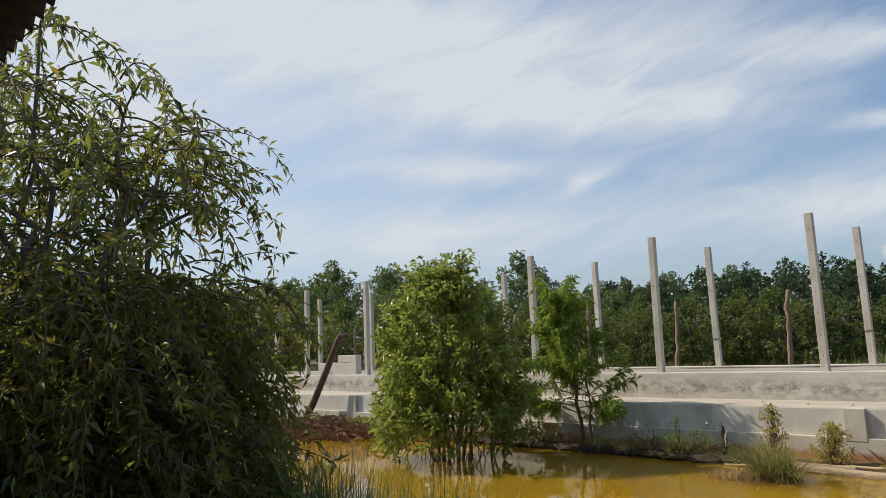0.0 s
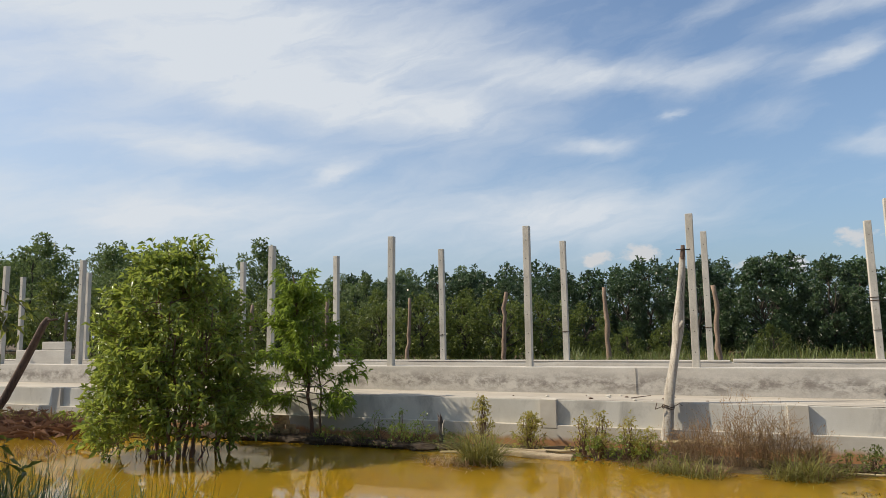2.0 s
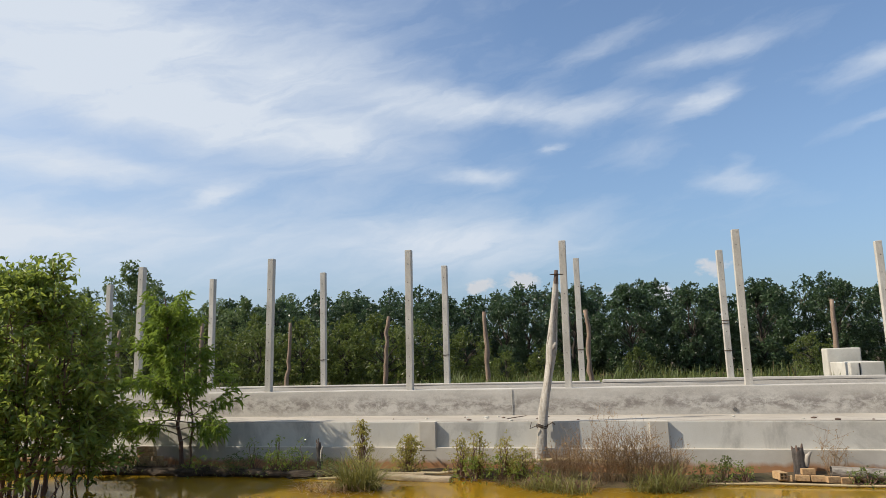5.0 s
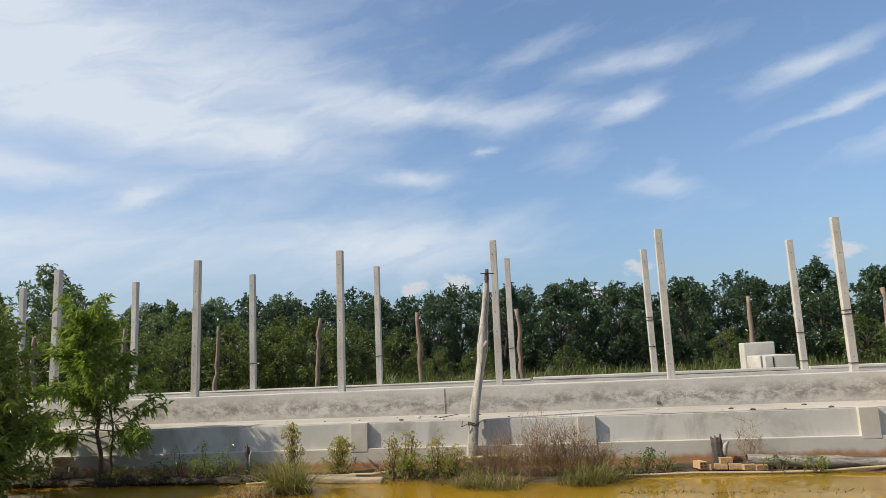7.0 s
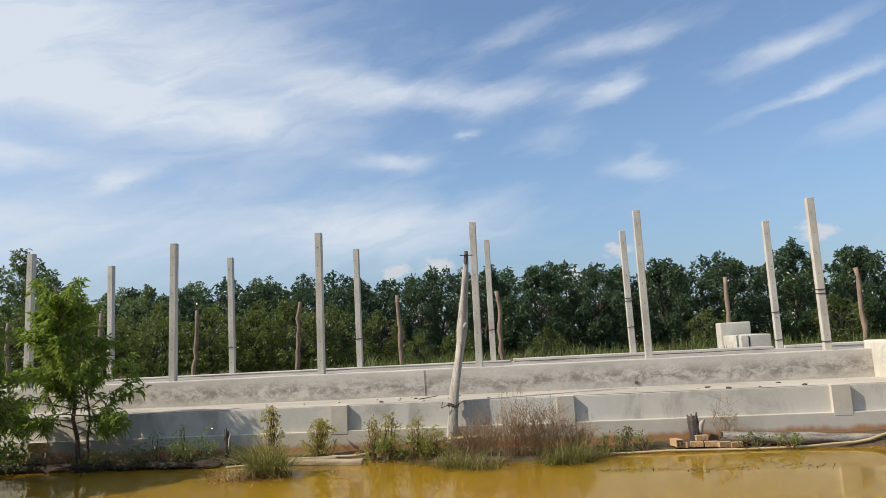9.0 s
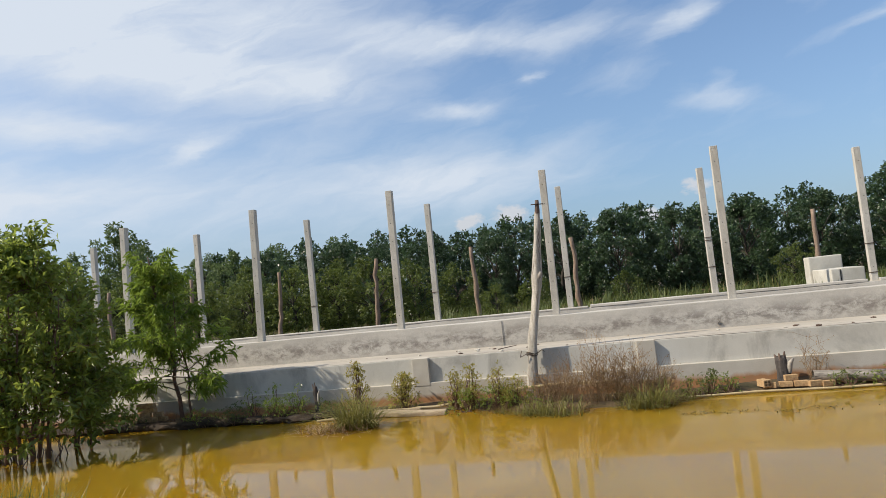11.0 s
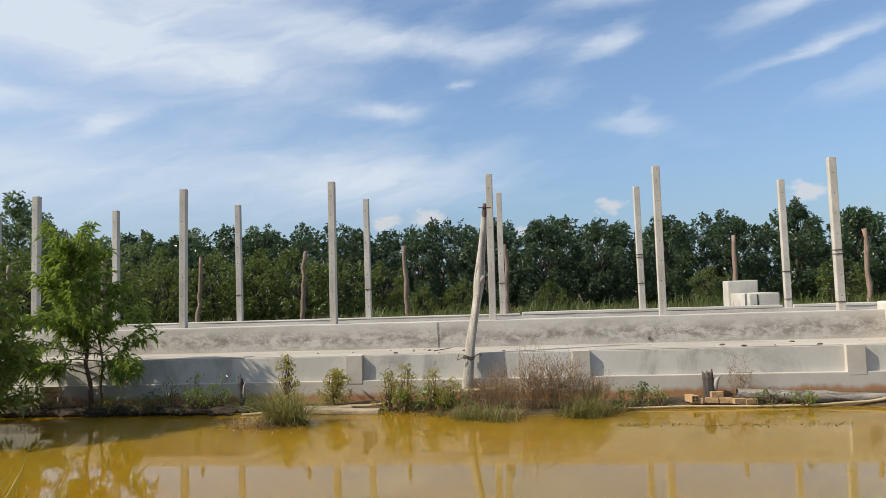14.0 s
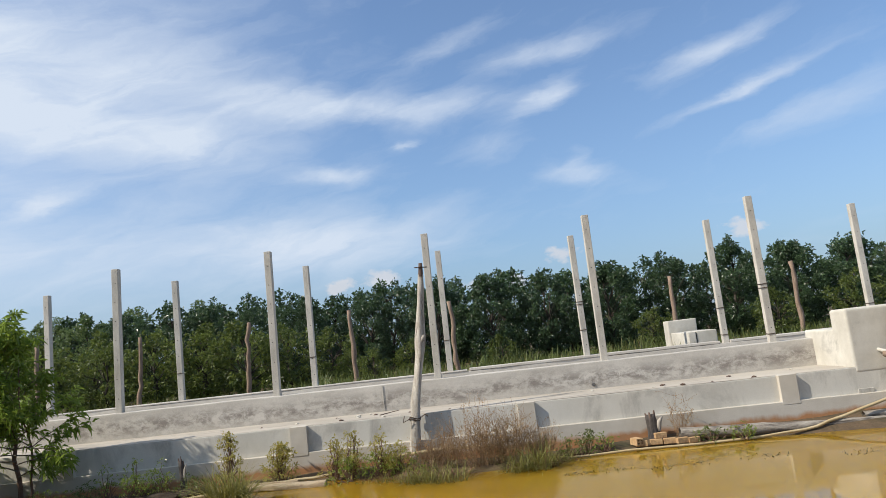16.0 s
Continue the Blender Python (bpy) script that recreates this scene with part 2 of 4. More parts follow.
M_BLEACH = surface("bleached_twisted_wood", (0.30, 0.265, 0.215), (0.52, 0.48, 0.42), 7.0, stretch=(3, 3, 0.3), c=(0.11, 0.085, 0.065), c_scale=5, c_at=(0.56, 0.68), bump=0.7, bump_scale=30)
M_MUD = surface("wet_black_mud", (0.022, 0.017, 0.012), (0.06, 0.04, 0.024), 5.0, rough=0.85, c=(0.10, 0.055, 0.025), c_scale=4, c_at=(0.58, 0.72), bump=0.9, bump_scale=22)
M_CHAR = surface("charred_wood", (0.03, 0.026, 0.024), (0.10, 0.085, 0.075), 9.0, stretch=(3, 3, 0.5), c=(0.22, 0.19, 0.165), c_scale=7, c_at=(0.62, 0.72), bump=0.8, bump_scale=30)
M_SLAB = surface("pale_split_wood", (0.33, 0.25, 0.155), (0.50, 0.41, 0.29), 6.0, stretch=(0.5, 4, 4), c=(0.16, 0.11, 0.07), c_scale=5, c_at=(0.56, 0.7), bump=0.6, bump_scale=30)
M_STAIN = surface("old_leak_stain", (0.33, 0.31, 0.27), (0.46, 0.44, 0.39), 6.0, stretch=(3, 1, 0.5), bump=0.1)
M_STAKE = surface("brown_stake_wood", (0.19, 0.13, 0.088), (0.31, 0.23, 0.17), 8.0, stretch=(3, 3, 0.4), c=(0.11, 0.07, 0.05), c_scale=9, c_at=(0.55, 0.72), bump=0.6, bump_scale=30)
M_DARKWOOD = surface("wet_dark_wood", (0.075, 0.05, 0.038), (0.15, 0.10, 0.075), 8.0, stretch=(3, 3, 0.4), bump=0.6, bump_scale=30)
M_BAMBOO = surface("weathered_bamboo", (0.40, 0.30, 0.15), (0.52, 0.42, 0.25), 5.0, rough=0.55, bump=0.15)
M_BARK = surface("bark", (0.10, 0.08, 0.06), (0.20, 0.165, 0.13), 12, stretch=(2, 2, 0.6), bump=0.6, bump_scale=40)
# bark for the woods, the shade under the crowns put into its colour
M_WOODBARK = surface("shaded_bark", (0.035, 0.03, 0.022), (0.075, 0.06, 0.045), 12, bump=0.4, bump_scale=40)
M_REDBARK = surface("reddish_stem", (0.13, 0.07, 0.05), (0.21, 0.13, 0.09), 12, bump=0.5, bump_scale=40)
M_BRICK = surface("clay_brick", (0.38, 0.23, 0.11), (0.52, 0.36, 0.19), 9, c=(0.2, 0.12, 0.08), c_scale=6, bump=0.3)
M_GROUND = surface("earth", (0.085, 0.06, 0.035), (0.16, 0.105, 0.06), 1.6, c=(0.045, 0.04, 0.02), c_scale=1.6, c_at=(0.45, 0.65), bump=0.9, bump_scale=14)
M_ROOF = surface("old_fibre_cement_sheet", (0.10, 0.095, 0.09), (0.17, 0.16, 0.15), 2.5, c=(0.05, 0.05, 0.045), bump=0.3)
M_LEAF_BACK = foliage("woodland_leaf", (0.014, 0.034, 0.013), (0.095, 0.150, 0.062), 0.34, 0.20, spec=0.5)
M_LEAF_FAR = foliage("far_woodland_leaf", (0.062, 0.106, 0.034), (0.175, 0.230, 0.078), 0.40, 0.26)
M_LEAF_LIGHT = foliage("light_shrub_leaf", (0.040, 0.068, 0.014), (0.165, 0.20, 0.044), 0.40, 0.28)
M_LEAF_BUSH = foliage("bush_leaf", (0.076, 0.126, 0.024), (0.28, 0.33, 0.062), 0.30, 0.40, spec=0.45)
M_LEAF_SLIM = foliage("sapling_leaf", (0.075, 0.130, 0.020), (0.24, 0.32, 0.05), 0.32, 0.38, spec=0.45)
M_LEAF_HANG = foliage("hanging_leaf", (0.018, 0.026, 0.006), (0.22, 0.24, 0.048), 0.30, 0.38, dead=(0.30, 0.15, 0.03), spec=0.5)
M_LEAF_YELLOW = foliage("yellowing_leaf", (0.22, 0.215, 0.045), (0.43, 0.37, 0.10), 0.5, 0.35, dead=(0.3, 0.15, 0.05))
M_FIELD = foliage("field_grass", (0.07, 0.105, 0.025), (0.165, 0.19, 0.05), 0.5, 0.3, dead=(0.3, 0.24, 0.1))
M_GRASS = foliage("grass_blade", (0.10, 0.105, 0.022), (0.27, 0.24, 0.06), 0.6, 0.25, dead=(0.33, 0.26, 0.12))
M_WEED = foliage("water_weed", (0.07, 0.065, 0.02), (0.15, 0.11, 0.035), 0.5, 0.1)
M_REED = foliage("reed_blade", (0.032, 0.070, 0.020), (0.095, 0.15, 0.040), 0.45, 0.25, dead=(0.25, 0.2, 0.08))
M_DRY = foliage("dry_brush", (0.22, 0.13, 0.07), (0.42, 0.29, 0.16), 0.8, 0.1)
M_DRYLEAF = foliage("dry_leaf", (0.27, 0.15, 0.06), (0.43, 0.30, 0.13), 0.8, 0.15)
M_PALM = foliage("dead_palm", (0.17, 0.08, 0.05), (0.26, 0.15, 0.09), 0.8, 0.1)
M_ROT = foliage("rotting_stalk", (0.035, 0.028, 0.014), (0.10, 0.085, 0.03), 0.7, 0.1, dead=(0.2, 0.12, 0.05))
M_WATER = pond_water()


# ---- builders ----
def mesh_of(name, verts, faces, smooth=False):
    """A mesh from arrays; faces: array (n, k)."""
    verts, faces = np.asarray(verts, np.float32), np.asarray(faces, np.int32)
    me = bpy.data.meshes.new(name)
    n, k = faces.shape
    me.vertices.add(len(verts))
    me.vertices.foreach_set("co", verts.ravel())
    me.loops.add(n * k)
    me.loops.foreach_set("vertex_index", faces.ravel())
    me.polygons.add(n)
    me.polygons.foreach_set("loop_start", np.arange(0, n * k, k, dtype=np.int32))
    me.polygons.foreach_set("use_smooth", np.full(n, smooth))
    me.update(calc_edges=True)
    me.validate()
    return me


def part(name, shape, mat, parent=None, label=""):
    """One mesh object from a bmesh or a mesh, under a thing or a part."""
    if isinstance(shape, bmesh.types.BMesh):
        me = bpy.data.meshes.new(name)
        shape.to_mesh(me)
        shape.free()
    else:
        me = shape
    if not me.materials:
        me.materials.append(mat)
    ob = new(name, me)
    if parent:
        ob.parent = parent
    if label:
        ob["label"] = label
    return ob


def thing(name, label, category, group="", kind="", at=(0, 0, 0), turn=0.0):
    ob = new(name)
    ob.matrix_world = pose(*at, 0, 0, turn)
    ob.empty_display_size = 0.2
    return tagged(ob, label, category, group, kind)


def box(x0, x1, y0, y1, z0, z1, bevel=0.01, rough=0.0, cuts=0, seed=0):
    """A box with worn edges; rough: how far its surface strays."""
    bm = bmesh.new()
    bmesh.ops.create_cube(bm, size=1.0)
    for v in bm.verts:
        v.co = ((x0 + x1) / 2 + v.co.x * (x1 - x0), (y0 + y1) / 2 + v.co.y * (y1 - y0), (z0 + z1) / 2 + v.co.z * (z1 - z0))
    if cuts:
        long = [e for e in bm.edges if abs(e.verts[0].co.x - e.verts[1].co.x) > 0.5 * (x1 - x0)]
        bmesh.ops.subdivide_edges(bm, edges=long, cuts=cuts, use_grid_fill=True)
    if bevel:
        sharp = [e for e in bm.edges if len(e.link_faces) == 2 and e.calc_face_angle(0) > 0.5]
        bmesh.ops.bevel(bm, geom=sharp, offset=bevel, segments=2 if bevel < 0.03 else 6, affect="EDGES", profile=0.6)
    if rough:
        for v in bm.verts:
            v.co += Vector(noise.noise_vector(v.co * 1.7 + Vector((seed, 0, 0)))) * rough
    return bm


def tubes(lines, sides=6):
    """One mesh of tapered tubes; lines: (points, radii) pairs."""
    V, F, at = [], [], 0
    ang = np.arange(sides) * 2 * np.pi / sides
    for pts, rad in lines:
        pts, rad = np.asarray(pts, float), np.asarray(rad, float)
        tan = np.gradient(pts, axis=0)
        tan /= np.linalg.norm(tan, axis=1, keepdims=True) + 1e-9
        ref = np.array((1.0, 0, 0)) if abs(tan[0][0]) < 0.8 else np.array((0, 1.0, 0))
        u = np.cross(tan, ref)
        u /= np.linalg.norm(u, axis=1, keepdims=True) + 1e-9
        w = np.cross(tan, u)
        ring = pts[:, None] + rad[:, None, None] * (np.cos(ang)[None, :, None] * u[:, None] + np.sin(ang)[None, :, None] * w[:, None])
        V.append(ring.reshape(-1, 3))
        n = len(pts)
        i, j = np.meshgrid(np.arange(n - 1), np.arange(sides), indexing="ij")
        k = (j + 1) % sides
        F.append(np.stack([at + i * sides + j, at + i * sides + k, at + (i + 1) * sides + k, at + (i + 1) * sides + j], -1).reshape(-1, 4))
        # end cap as a fan of quads onto the last ring's centre
        V.append(pts[-1:][:])
        c = at + n * sides
        last = at + (n - 1) * sides
        F.append(np.array([[last + q, last + (q + 1) % sides, last + (q + 2) % sides, c] for q in range(0, sides, 2)]))
        at += n * sides + 1
    return mesh_of("tubes", np.concatenate(V), np.concatenate(F), True)


def unit(a):
    return a / (np.linalg.norm(a, axis=-1, keepdims=True) + 1e-9)


def leaves(p, d, size, width, rng, fold=0.25, droop=0.15, face=(0, 0, 1.0)):
    """Folded leaves, pointed at both ends: p base, d way, size length, turned towards the light."""
    n = len(p)
    d = unit(d)
    up = unit(rng.normal(0, 0.45, (n, 3)) + face)
    s = unit(np.cross(d, up))
    nn = np.cross(s, d)
    L = size[:, None] if np.ndim(size) else np.full((n, 1), size)
    W = L * width
    mid = p + d * L * 0.45
    tip = p + d * L - np.array((0, 0, 1.0)) * L * droop
    a, b = mid + s * W / 2 + nn * W * fold, mid - s * W / 2 + nn * W * fold
    V = np.stack([p, a, tip, b], 1).reshape(-1, 3)
    q = np.arange(n)[:, None] * 4
    F = np.concatenate([q + (0, 1, 2), q + (0, 2, 3)], 0)
    return V, F


def blades(p, height, width, rng, lean=0.5, segs=3):
    """Curved grass blades."""
    n = len(p)
    az = rng.uniform(0, 2 * np.pi, n)
    out = np.stack([np.cos(az), np.sin(az), 0 * az], 1)
    side = np.stack([-np.sin(az), np.cos(az), 0 * az], 1)
    bend = rng.uniform(0.1, 1.0, n)[:, None] * lean
    H = height[:, None]
    V = []
    for i in range(segs):
        t = i / segs
        c = p + (0, 0, 1.0) * H * (t - 0.35 * bend * t * t) + out * H * bend * t * t
        w = width * (1 - 0.55 * t) * side * 0.5
        V += [c - w, c + w]
    V.append(p + (0, 0, 1.0) * H * (1 - 0.35 * bend) + out * H * bend)
    k = 2 * segs + 1
    V = np.stack(V, 1).reshape(-1, 3)
    q = np.arange(n)[:, None] * k
    F = []
    for i in range(segs - 1):
        F += [q + (2 * i, 2 * i + 1, 2 * i + 3), q + (2 * i, 2 * i + 3, 2 * i + 2)]
    F.append(q + (2 * segs - 2, 2 * segs - 1, 2 * segs))
    return V, np.concatenate(F, 0)


def arc(a, b, rng, sag=0.0, wob=0.05, n=7):
    """A crooked line from a to b."""
    a, b = np.asarray(a, float), np.asarray(b, float)
    t = np.linspace(0, 1, n)[:, None]
    ln = np.linalg.norm(b - a)
    off = rng.normal(0, wob * ln, (n, 3)) * np.sin(np.pi * t)
    return a + (b - a) * t + off + np.array((0, 0, 1.0)) * sag * ln * np.sin(np.pi * t)


def crown(clumps, per, rng, size, width, inner=0.35, rosette=5, droop=0.15, face=(0, 0, 1.0)):
    """Leaf rosettes spread over uneven clumps: (centre, radii)."""
    P, D = [], []
    for c, r in clumps:
        k = max(4, int(per * (r[0] * r[1] * r[2]) ** (2 / 3) * 3))
        v = unit(rng.normal(0, 1, (k, 3)))
        rad = rng.uniform(inner, 1.0, k) ** 0.5
        q = np.asarray(c) + v * np.asarray(r) * (rad * rng.normal(1.0, 0.13, k))[:, None]
        out = unit(v * 0.8 + rng.normal(0, 0.35, (k, 3)) + (0, 0, 0.35))
        for _ in range(rosette):
            P.append(q + rng.normal(0, size * 0.18, (k, 3)))
            D.append(unit(out * 0.55 + rng.normal(0, 0.62, (k, 3))))
    P, D = np.concatenate(P), np.concatenate(D)
    return leaves(P, D, size * rng.uniform(0.6, 1.25, len(P)), width, rng, droop=droop, face=face)


# ---- ground and water ----
WATER = -1.28


def smooth(a, b, t):
    t = min(1.0, max(0.0, (t - a) / (b - a)))
    return t * t * (3 - 2 * t)


def ground_height(x, y):
    """Near bank, pond, mud under the wall, land behind it."""
    n = noise.noise(Vector((x * 0.35, y * 0.35, 0))) * 0.16 + noise.noise(Vector((x * 1.3, y * 1.3, 5))) * 0.05
    shore = -2.30 - 0.55 * smooth(1.6, 2.6, x) * smooth(5.2, 4.2, x) - 0.35 * smooth(7.5, 9.5, x) + 0.18 * noise.noise(Vector((x * 0.5, 3.1, 0))) - 1.3 * smooth(-8.0, -10.5, x)
    near = -8.7 - 1.0 * smooth(-1.0, 2.5, x) + 1.2 * smooth(-3.0, -7.0, x) + 0.3 * noise.noise(Vector((x * 0.6, 9.0, 0)))
    z = -2.0
    z = max(z, -2.0 + 1.02 * smooth(near + 0.9, near - 0.9, y) + (0.10 * smooth(near - 0.5, near - 3, y)))
    z = max(z, -2.0 + 0.80 * smooth(shore - 0.75, shore + 0.65, y))
    if y > 1.0:
        z += 0.95 * smooth(1.2, 2.6, y)
    return z + n * (0.35 if y < -1.4 else 0.7)


def build_ground():
    xs = np.concatenate([[-2500, -900, -300, -120, -70], np.arange(-45, 30.1, 0.5), [50, 90, 200, 600, 2500]])
    ys = np.concatenate([[-2500, -600, -120, -50, -30], np.arange(-20, 6.1, 0.3), np.arange(7, 40, 1.5), [50, 80, 150, 400, 2500]])
    V = [(x, y, ground_height(x, y)) for y in ys for x in xs]
    n, m = len(xs), len(ys)
    i, j = np.meshgrid(np.arange(m - 1), np.arange(n - 1), indexing="ij")
    F = np.stack([i * n + j, i * n + j + 1, (i + 1) * n + j + 1, (i + 1) * n + j], -1).reshape(-1, 4)
    tagged(part("ground", mesh_of("ground", V, F, True), M_GROUND), "brown muddy earth bank and overgrown land", "ground", kind="structure")
    W = [(-60, -30, WATER), (60, -30, WATER), (60, -1.3, WATER), (-60, -1.3, WATER)]
    tagged(part("water", mesh_of("water", W, [(0, 1, 2, 3)]), M_WATER), "still murky yellow-brown pond water with reflections", "water", kind="structure")


build_ground()


# ---- the two-tier concrete embankment ----
def build_embankment():
    wall = thing("wall_front", "weathered grey concrete retaining wall, stained, in two tiers", "retaining wall", kind="structure")
    x0, x1 = -42.0, 26.0
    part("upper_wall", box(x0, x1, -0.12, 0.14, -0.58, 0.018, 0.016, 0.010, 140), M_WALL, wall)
    part("wall_joint", box(1.978, 1.984, -0.134, -0.10, -0.45, 0.0, 0.0), M_STAIN, wall, "thin dark joint in the render")
    part("lower_tier", box(x0, x1, -1.345, -0.10, -0.95, -0.465, 0.012, 0.008, 140, 8), M_LEDGE, wall, "pale cement ledge with crumbs of mortar")
    # thin layer added over the ledge, its darker colour dims the sunlit top
    part("ledge_top", box(x0, x1, -1.338, -0.124, -0.464, -0.459, 0.0, 0.0, 0), M_CEMENT, wall, "thin cement layer, darkened to dim the sunlit ledge top")
    part("footing", box(x0, x1, -1.42, -0.15, -2.1, -0.87, 0.010, 0.004, 140, 16), M_FOOT, wall, "concrete footing with an ochre tide mark")
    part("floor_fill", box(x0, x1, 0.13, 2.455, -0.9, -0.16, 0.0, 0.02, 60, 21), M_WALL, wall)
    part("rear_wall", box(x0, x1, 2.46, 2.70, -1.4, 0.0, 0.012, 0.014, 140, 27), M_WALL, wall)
    part("rear_coping", box(x0, 3.50, 2.45, 2.71, 0.003, 0.035, 0.012, 0.006, 90, 29), M_WALL, wall)
    part("rear_coping", box(3.55, 8.98, 2.45, 2.71, 0.003, 0.06, 0.012, 0.006, 30, 31), M_WALL, wall)
    part("rear_coping", box(9.2, x1, 2.45, 2.71, 0.003, 0.06, 0.012, 0.006, 60, 33), M_WALL, wall)
    for k, px in enumerate((-34.1, -30.2, -26.3, -22.4, -18.5, -14.7, -10.8, -6.92, -3.03, 0.86, 4.58, 8.75, 12.6, 16.4, 20.2)):
        part("pilaster", box(px - 0.28, px, -1.4255, -1.2, -0.92, -0.456, 0.006, 0.002, 0, k), M_FOOT, wall)
    part("drain_hole", tubes([(np.array([(5.76, -0.136, -0.38), (5.76, -0.09, -0.38)]), (0.03, 0.03))], 8), M_HOLE, wall, "small dark drain hole")
    part("mortar_patch", box(9.70, 9.94, -1.362, -1.33, -0.868, -0.80, 0.006, 0.006, 3, 2), M_STAIN, wall, "rough dark mortar patch")


build_embankment()


# ---- concrete posts in two rows ----
def build_posts():
    w = 0.062
    proto = None
    hole = tubes([(np.array([(0, 0.03, 0), (0, -0.002, 0)]), (0.009, 0.009))], 6)
    hole.materials.append(M_HOLE)
    rng = np.random.default_rng(5)

    def post(x, y, h, ties, base):
        p = thing("concrete_post", "slender square grey concrete post with bolt holes, standing in the wall", "post", "concrete posts along the embankment", at=(x, y, base))
        bm = box(-w, w, -w, w, 0.0, h, 0.009, 0.004, 0, x + y)
        shaft = part("shaft", bm, M_POST, p)
        for q in range(7):
            ob = new("hole", hole)
            ob.parent = shaft
            ob.location = (0.008 * rng.normal(), -w - 0.001, 0.28 + q * (h - 0.45) / 6.3)
        for z in ties:
            r = w + 0.006
            pts = [(-r, -r, z), (r, -r, z + 0.006), (r, r, z), (-r, r, z + 0.01), (-r, -r, z)]
            part("wire_tie", tubes([(np.array(pts), np.full(5, 0.008))], 5), M_WIRE, p, "dark rusty wire wound round the post")
        p.rotation_euler = (radians(rng.normal(0, 0.25)), radians(rng.normal(0, 0.3)), radians(rng.normal(0, 2)))
        return p

    for k in range(-6, 4):
        dx = {-1: 0.06, 1: 0.0, 2: 0.03, 3: 0.05, 0: 0.02}.get(k, 0.02)
        post(3.0 * k + dx, -0.02, 2.71, (1.07, 1.0, 0.17) if k == 3 else (), -0.005)
    for k in range(-6, 6):
        post(3.0 * k - (2.69 if k == 5 else 2.87), 2.56, 2.71, {3: (1.16, 1.22, 0.6), 4: (0.75, 0.17), 1: (0.66,), 0: (0.62,), 2: (0.7,), -2: (0.7,), 5: (0.5,)}.get(k, ()), 0.004)


build_posts()


# ---- blocks and steps ----
def build_blocks():
    b = thing("cement_seat", "small stepped whitewashed cement block in the grass", "block", at=(8.46, 4.6, -0.4))
    part("back_block", box(0.05, 0.75, 0.0, 0.45, 0, 1.005, 0.025, 0.015, 1, 3), M_BLOCK, b)
    part("front_block", box(0.10, 0.27, -1.4, -0.003, 0, 0.70, 0.02, 0.015, 1, 5), M_BLOCK, b)
    part("side_block", box(0.285, 0.74, -1.38, -0.25, 0, 0.71, 0.02, 0.015, 1, 6), M_BLOCK, b, "cement block with a dark crack beside it")
    part("crack", box(0.268, 0.287, -1.37, -0.3, 0.1, 0.69, 0.0), M_HOLE, b, "dark open joint")
    s = thing("stair_cheek", "whitewashed stepped cement parapet with rounded edges on the ledge", "parapet", at=(9.71, -1.355, -0.457))
    part("parapet", box(0, 4.3, 0.0, 0.51, -0.10, 0.93, 0.06, 0.010, 4, 9), M_BLOCK, s)
    part("step", box(0.004, 4.3, 0.44, 1.54, -0.10, 0.615, 0.05, 0.008, 4, 7), M_BLOCK, s)
    part("pipe_stub", tubes([(np.array([(0.42, 0.03, 0.24), (0.42, -0.10, 0.22), (0.7, -0.16, 0.14)]), (0.03, 0.03, 0.028))], 8), M_BLOCK, s, "short white plastic pipe")
    c = thing("cement_block_wall", "low grey cement block wall with one stepped end", "block wall", at=(-15.9, 1.05, -0.17))
    part("low_course", box(0, 2.03, 0, 0.22, 0, 0.53, 0.02, 0.012, 3, 2), M_WALL, c)
    part("top_block", box(1.08, 2.03, 0, 0.22, 0.534, 0.76, 0.02, 0.012, 1, 4), M_WALL, c)



def build_lumps():
    rng = np.random.default_rng(77)
    for k in range(26):
        bm = bmesh.new()
        bmesh.ops.create_icosphere(bm, subdivisions=1, radius=1.0)
        s = rng.uniform(0.012, 0.04)
        for v in bm.verts:
            v.co = Vector((v.co.x * s * rng.uniform(0.8, 1.8), v.co.y * s, v.co.z * s * 0.5)) * rng.uniform(0.75, 1.2)
        x = rng.uniform(-2.5, 9.2) if k > 7 else rng.uniform(1.2, 2.4)
        o = part("mortar_lump", bm, M_BLOCK if k < 14 else M_DARKWOOD)
        o.location = (x, rng.uniform(-1.3, -0.4), -0.459 + s * 0.3)
        tagged(o, "small crumb of dried mortar on the ledge" if k < 14 else "small dark clod of dirt on the ledge", "rubble", "crumbs on the ledge")
    t = thing("stick", "thin broken stick lying on the ledge", "stick", at=(2.0, -0.9, -0.45))
    part("wood", tubes([(np.array([(0, 0, 0), (0.12, 0.12, 0.01), (0.3, 0.2, 0.03)]), (0.008, 0.008, 0.005))], 5), M_DARKWOOD, t)


build_blocks()
build_lumps()


# ---- timber: stakes, leaning trunk and plank, stumps, drifted logs ----
def stake(name, label, x, y, z0, z1, r, mat, seed, lean=(0, 0), crook=0.03, group=""):
    rng = np.random.default_rng(seed)
    n = 12
    t = np.linspace(0, 1, n)
    h = z1 - z0
    cx = np.cumsum(rng.normal(0, crook * 0.65, n)) * h * 0.3
    cy = np.cumsum(rng.normal(0, crook * 0.5, n)) * h * 0.3
    pts = np.stack([lean[0] * t + cx - cx[0], lean[1] * t + cy - cy[0], h * t], 1)
    rad = r * (1.1 - 0.3 * t) * rng.normal(1, 0.11, n)
    p = thing(name, label, "stake" if group else "trunk", group, at=(x, y, z0))
    part("shaft", tubes([(pts, rad)], 9), mat, p)
    return p, pts


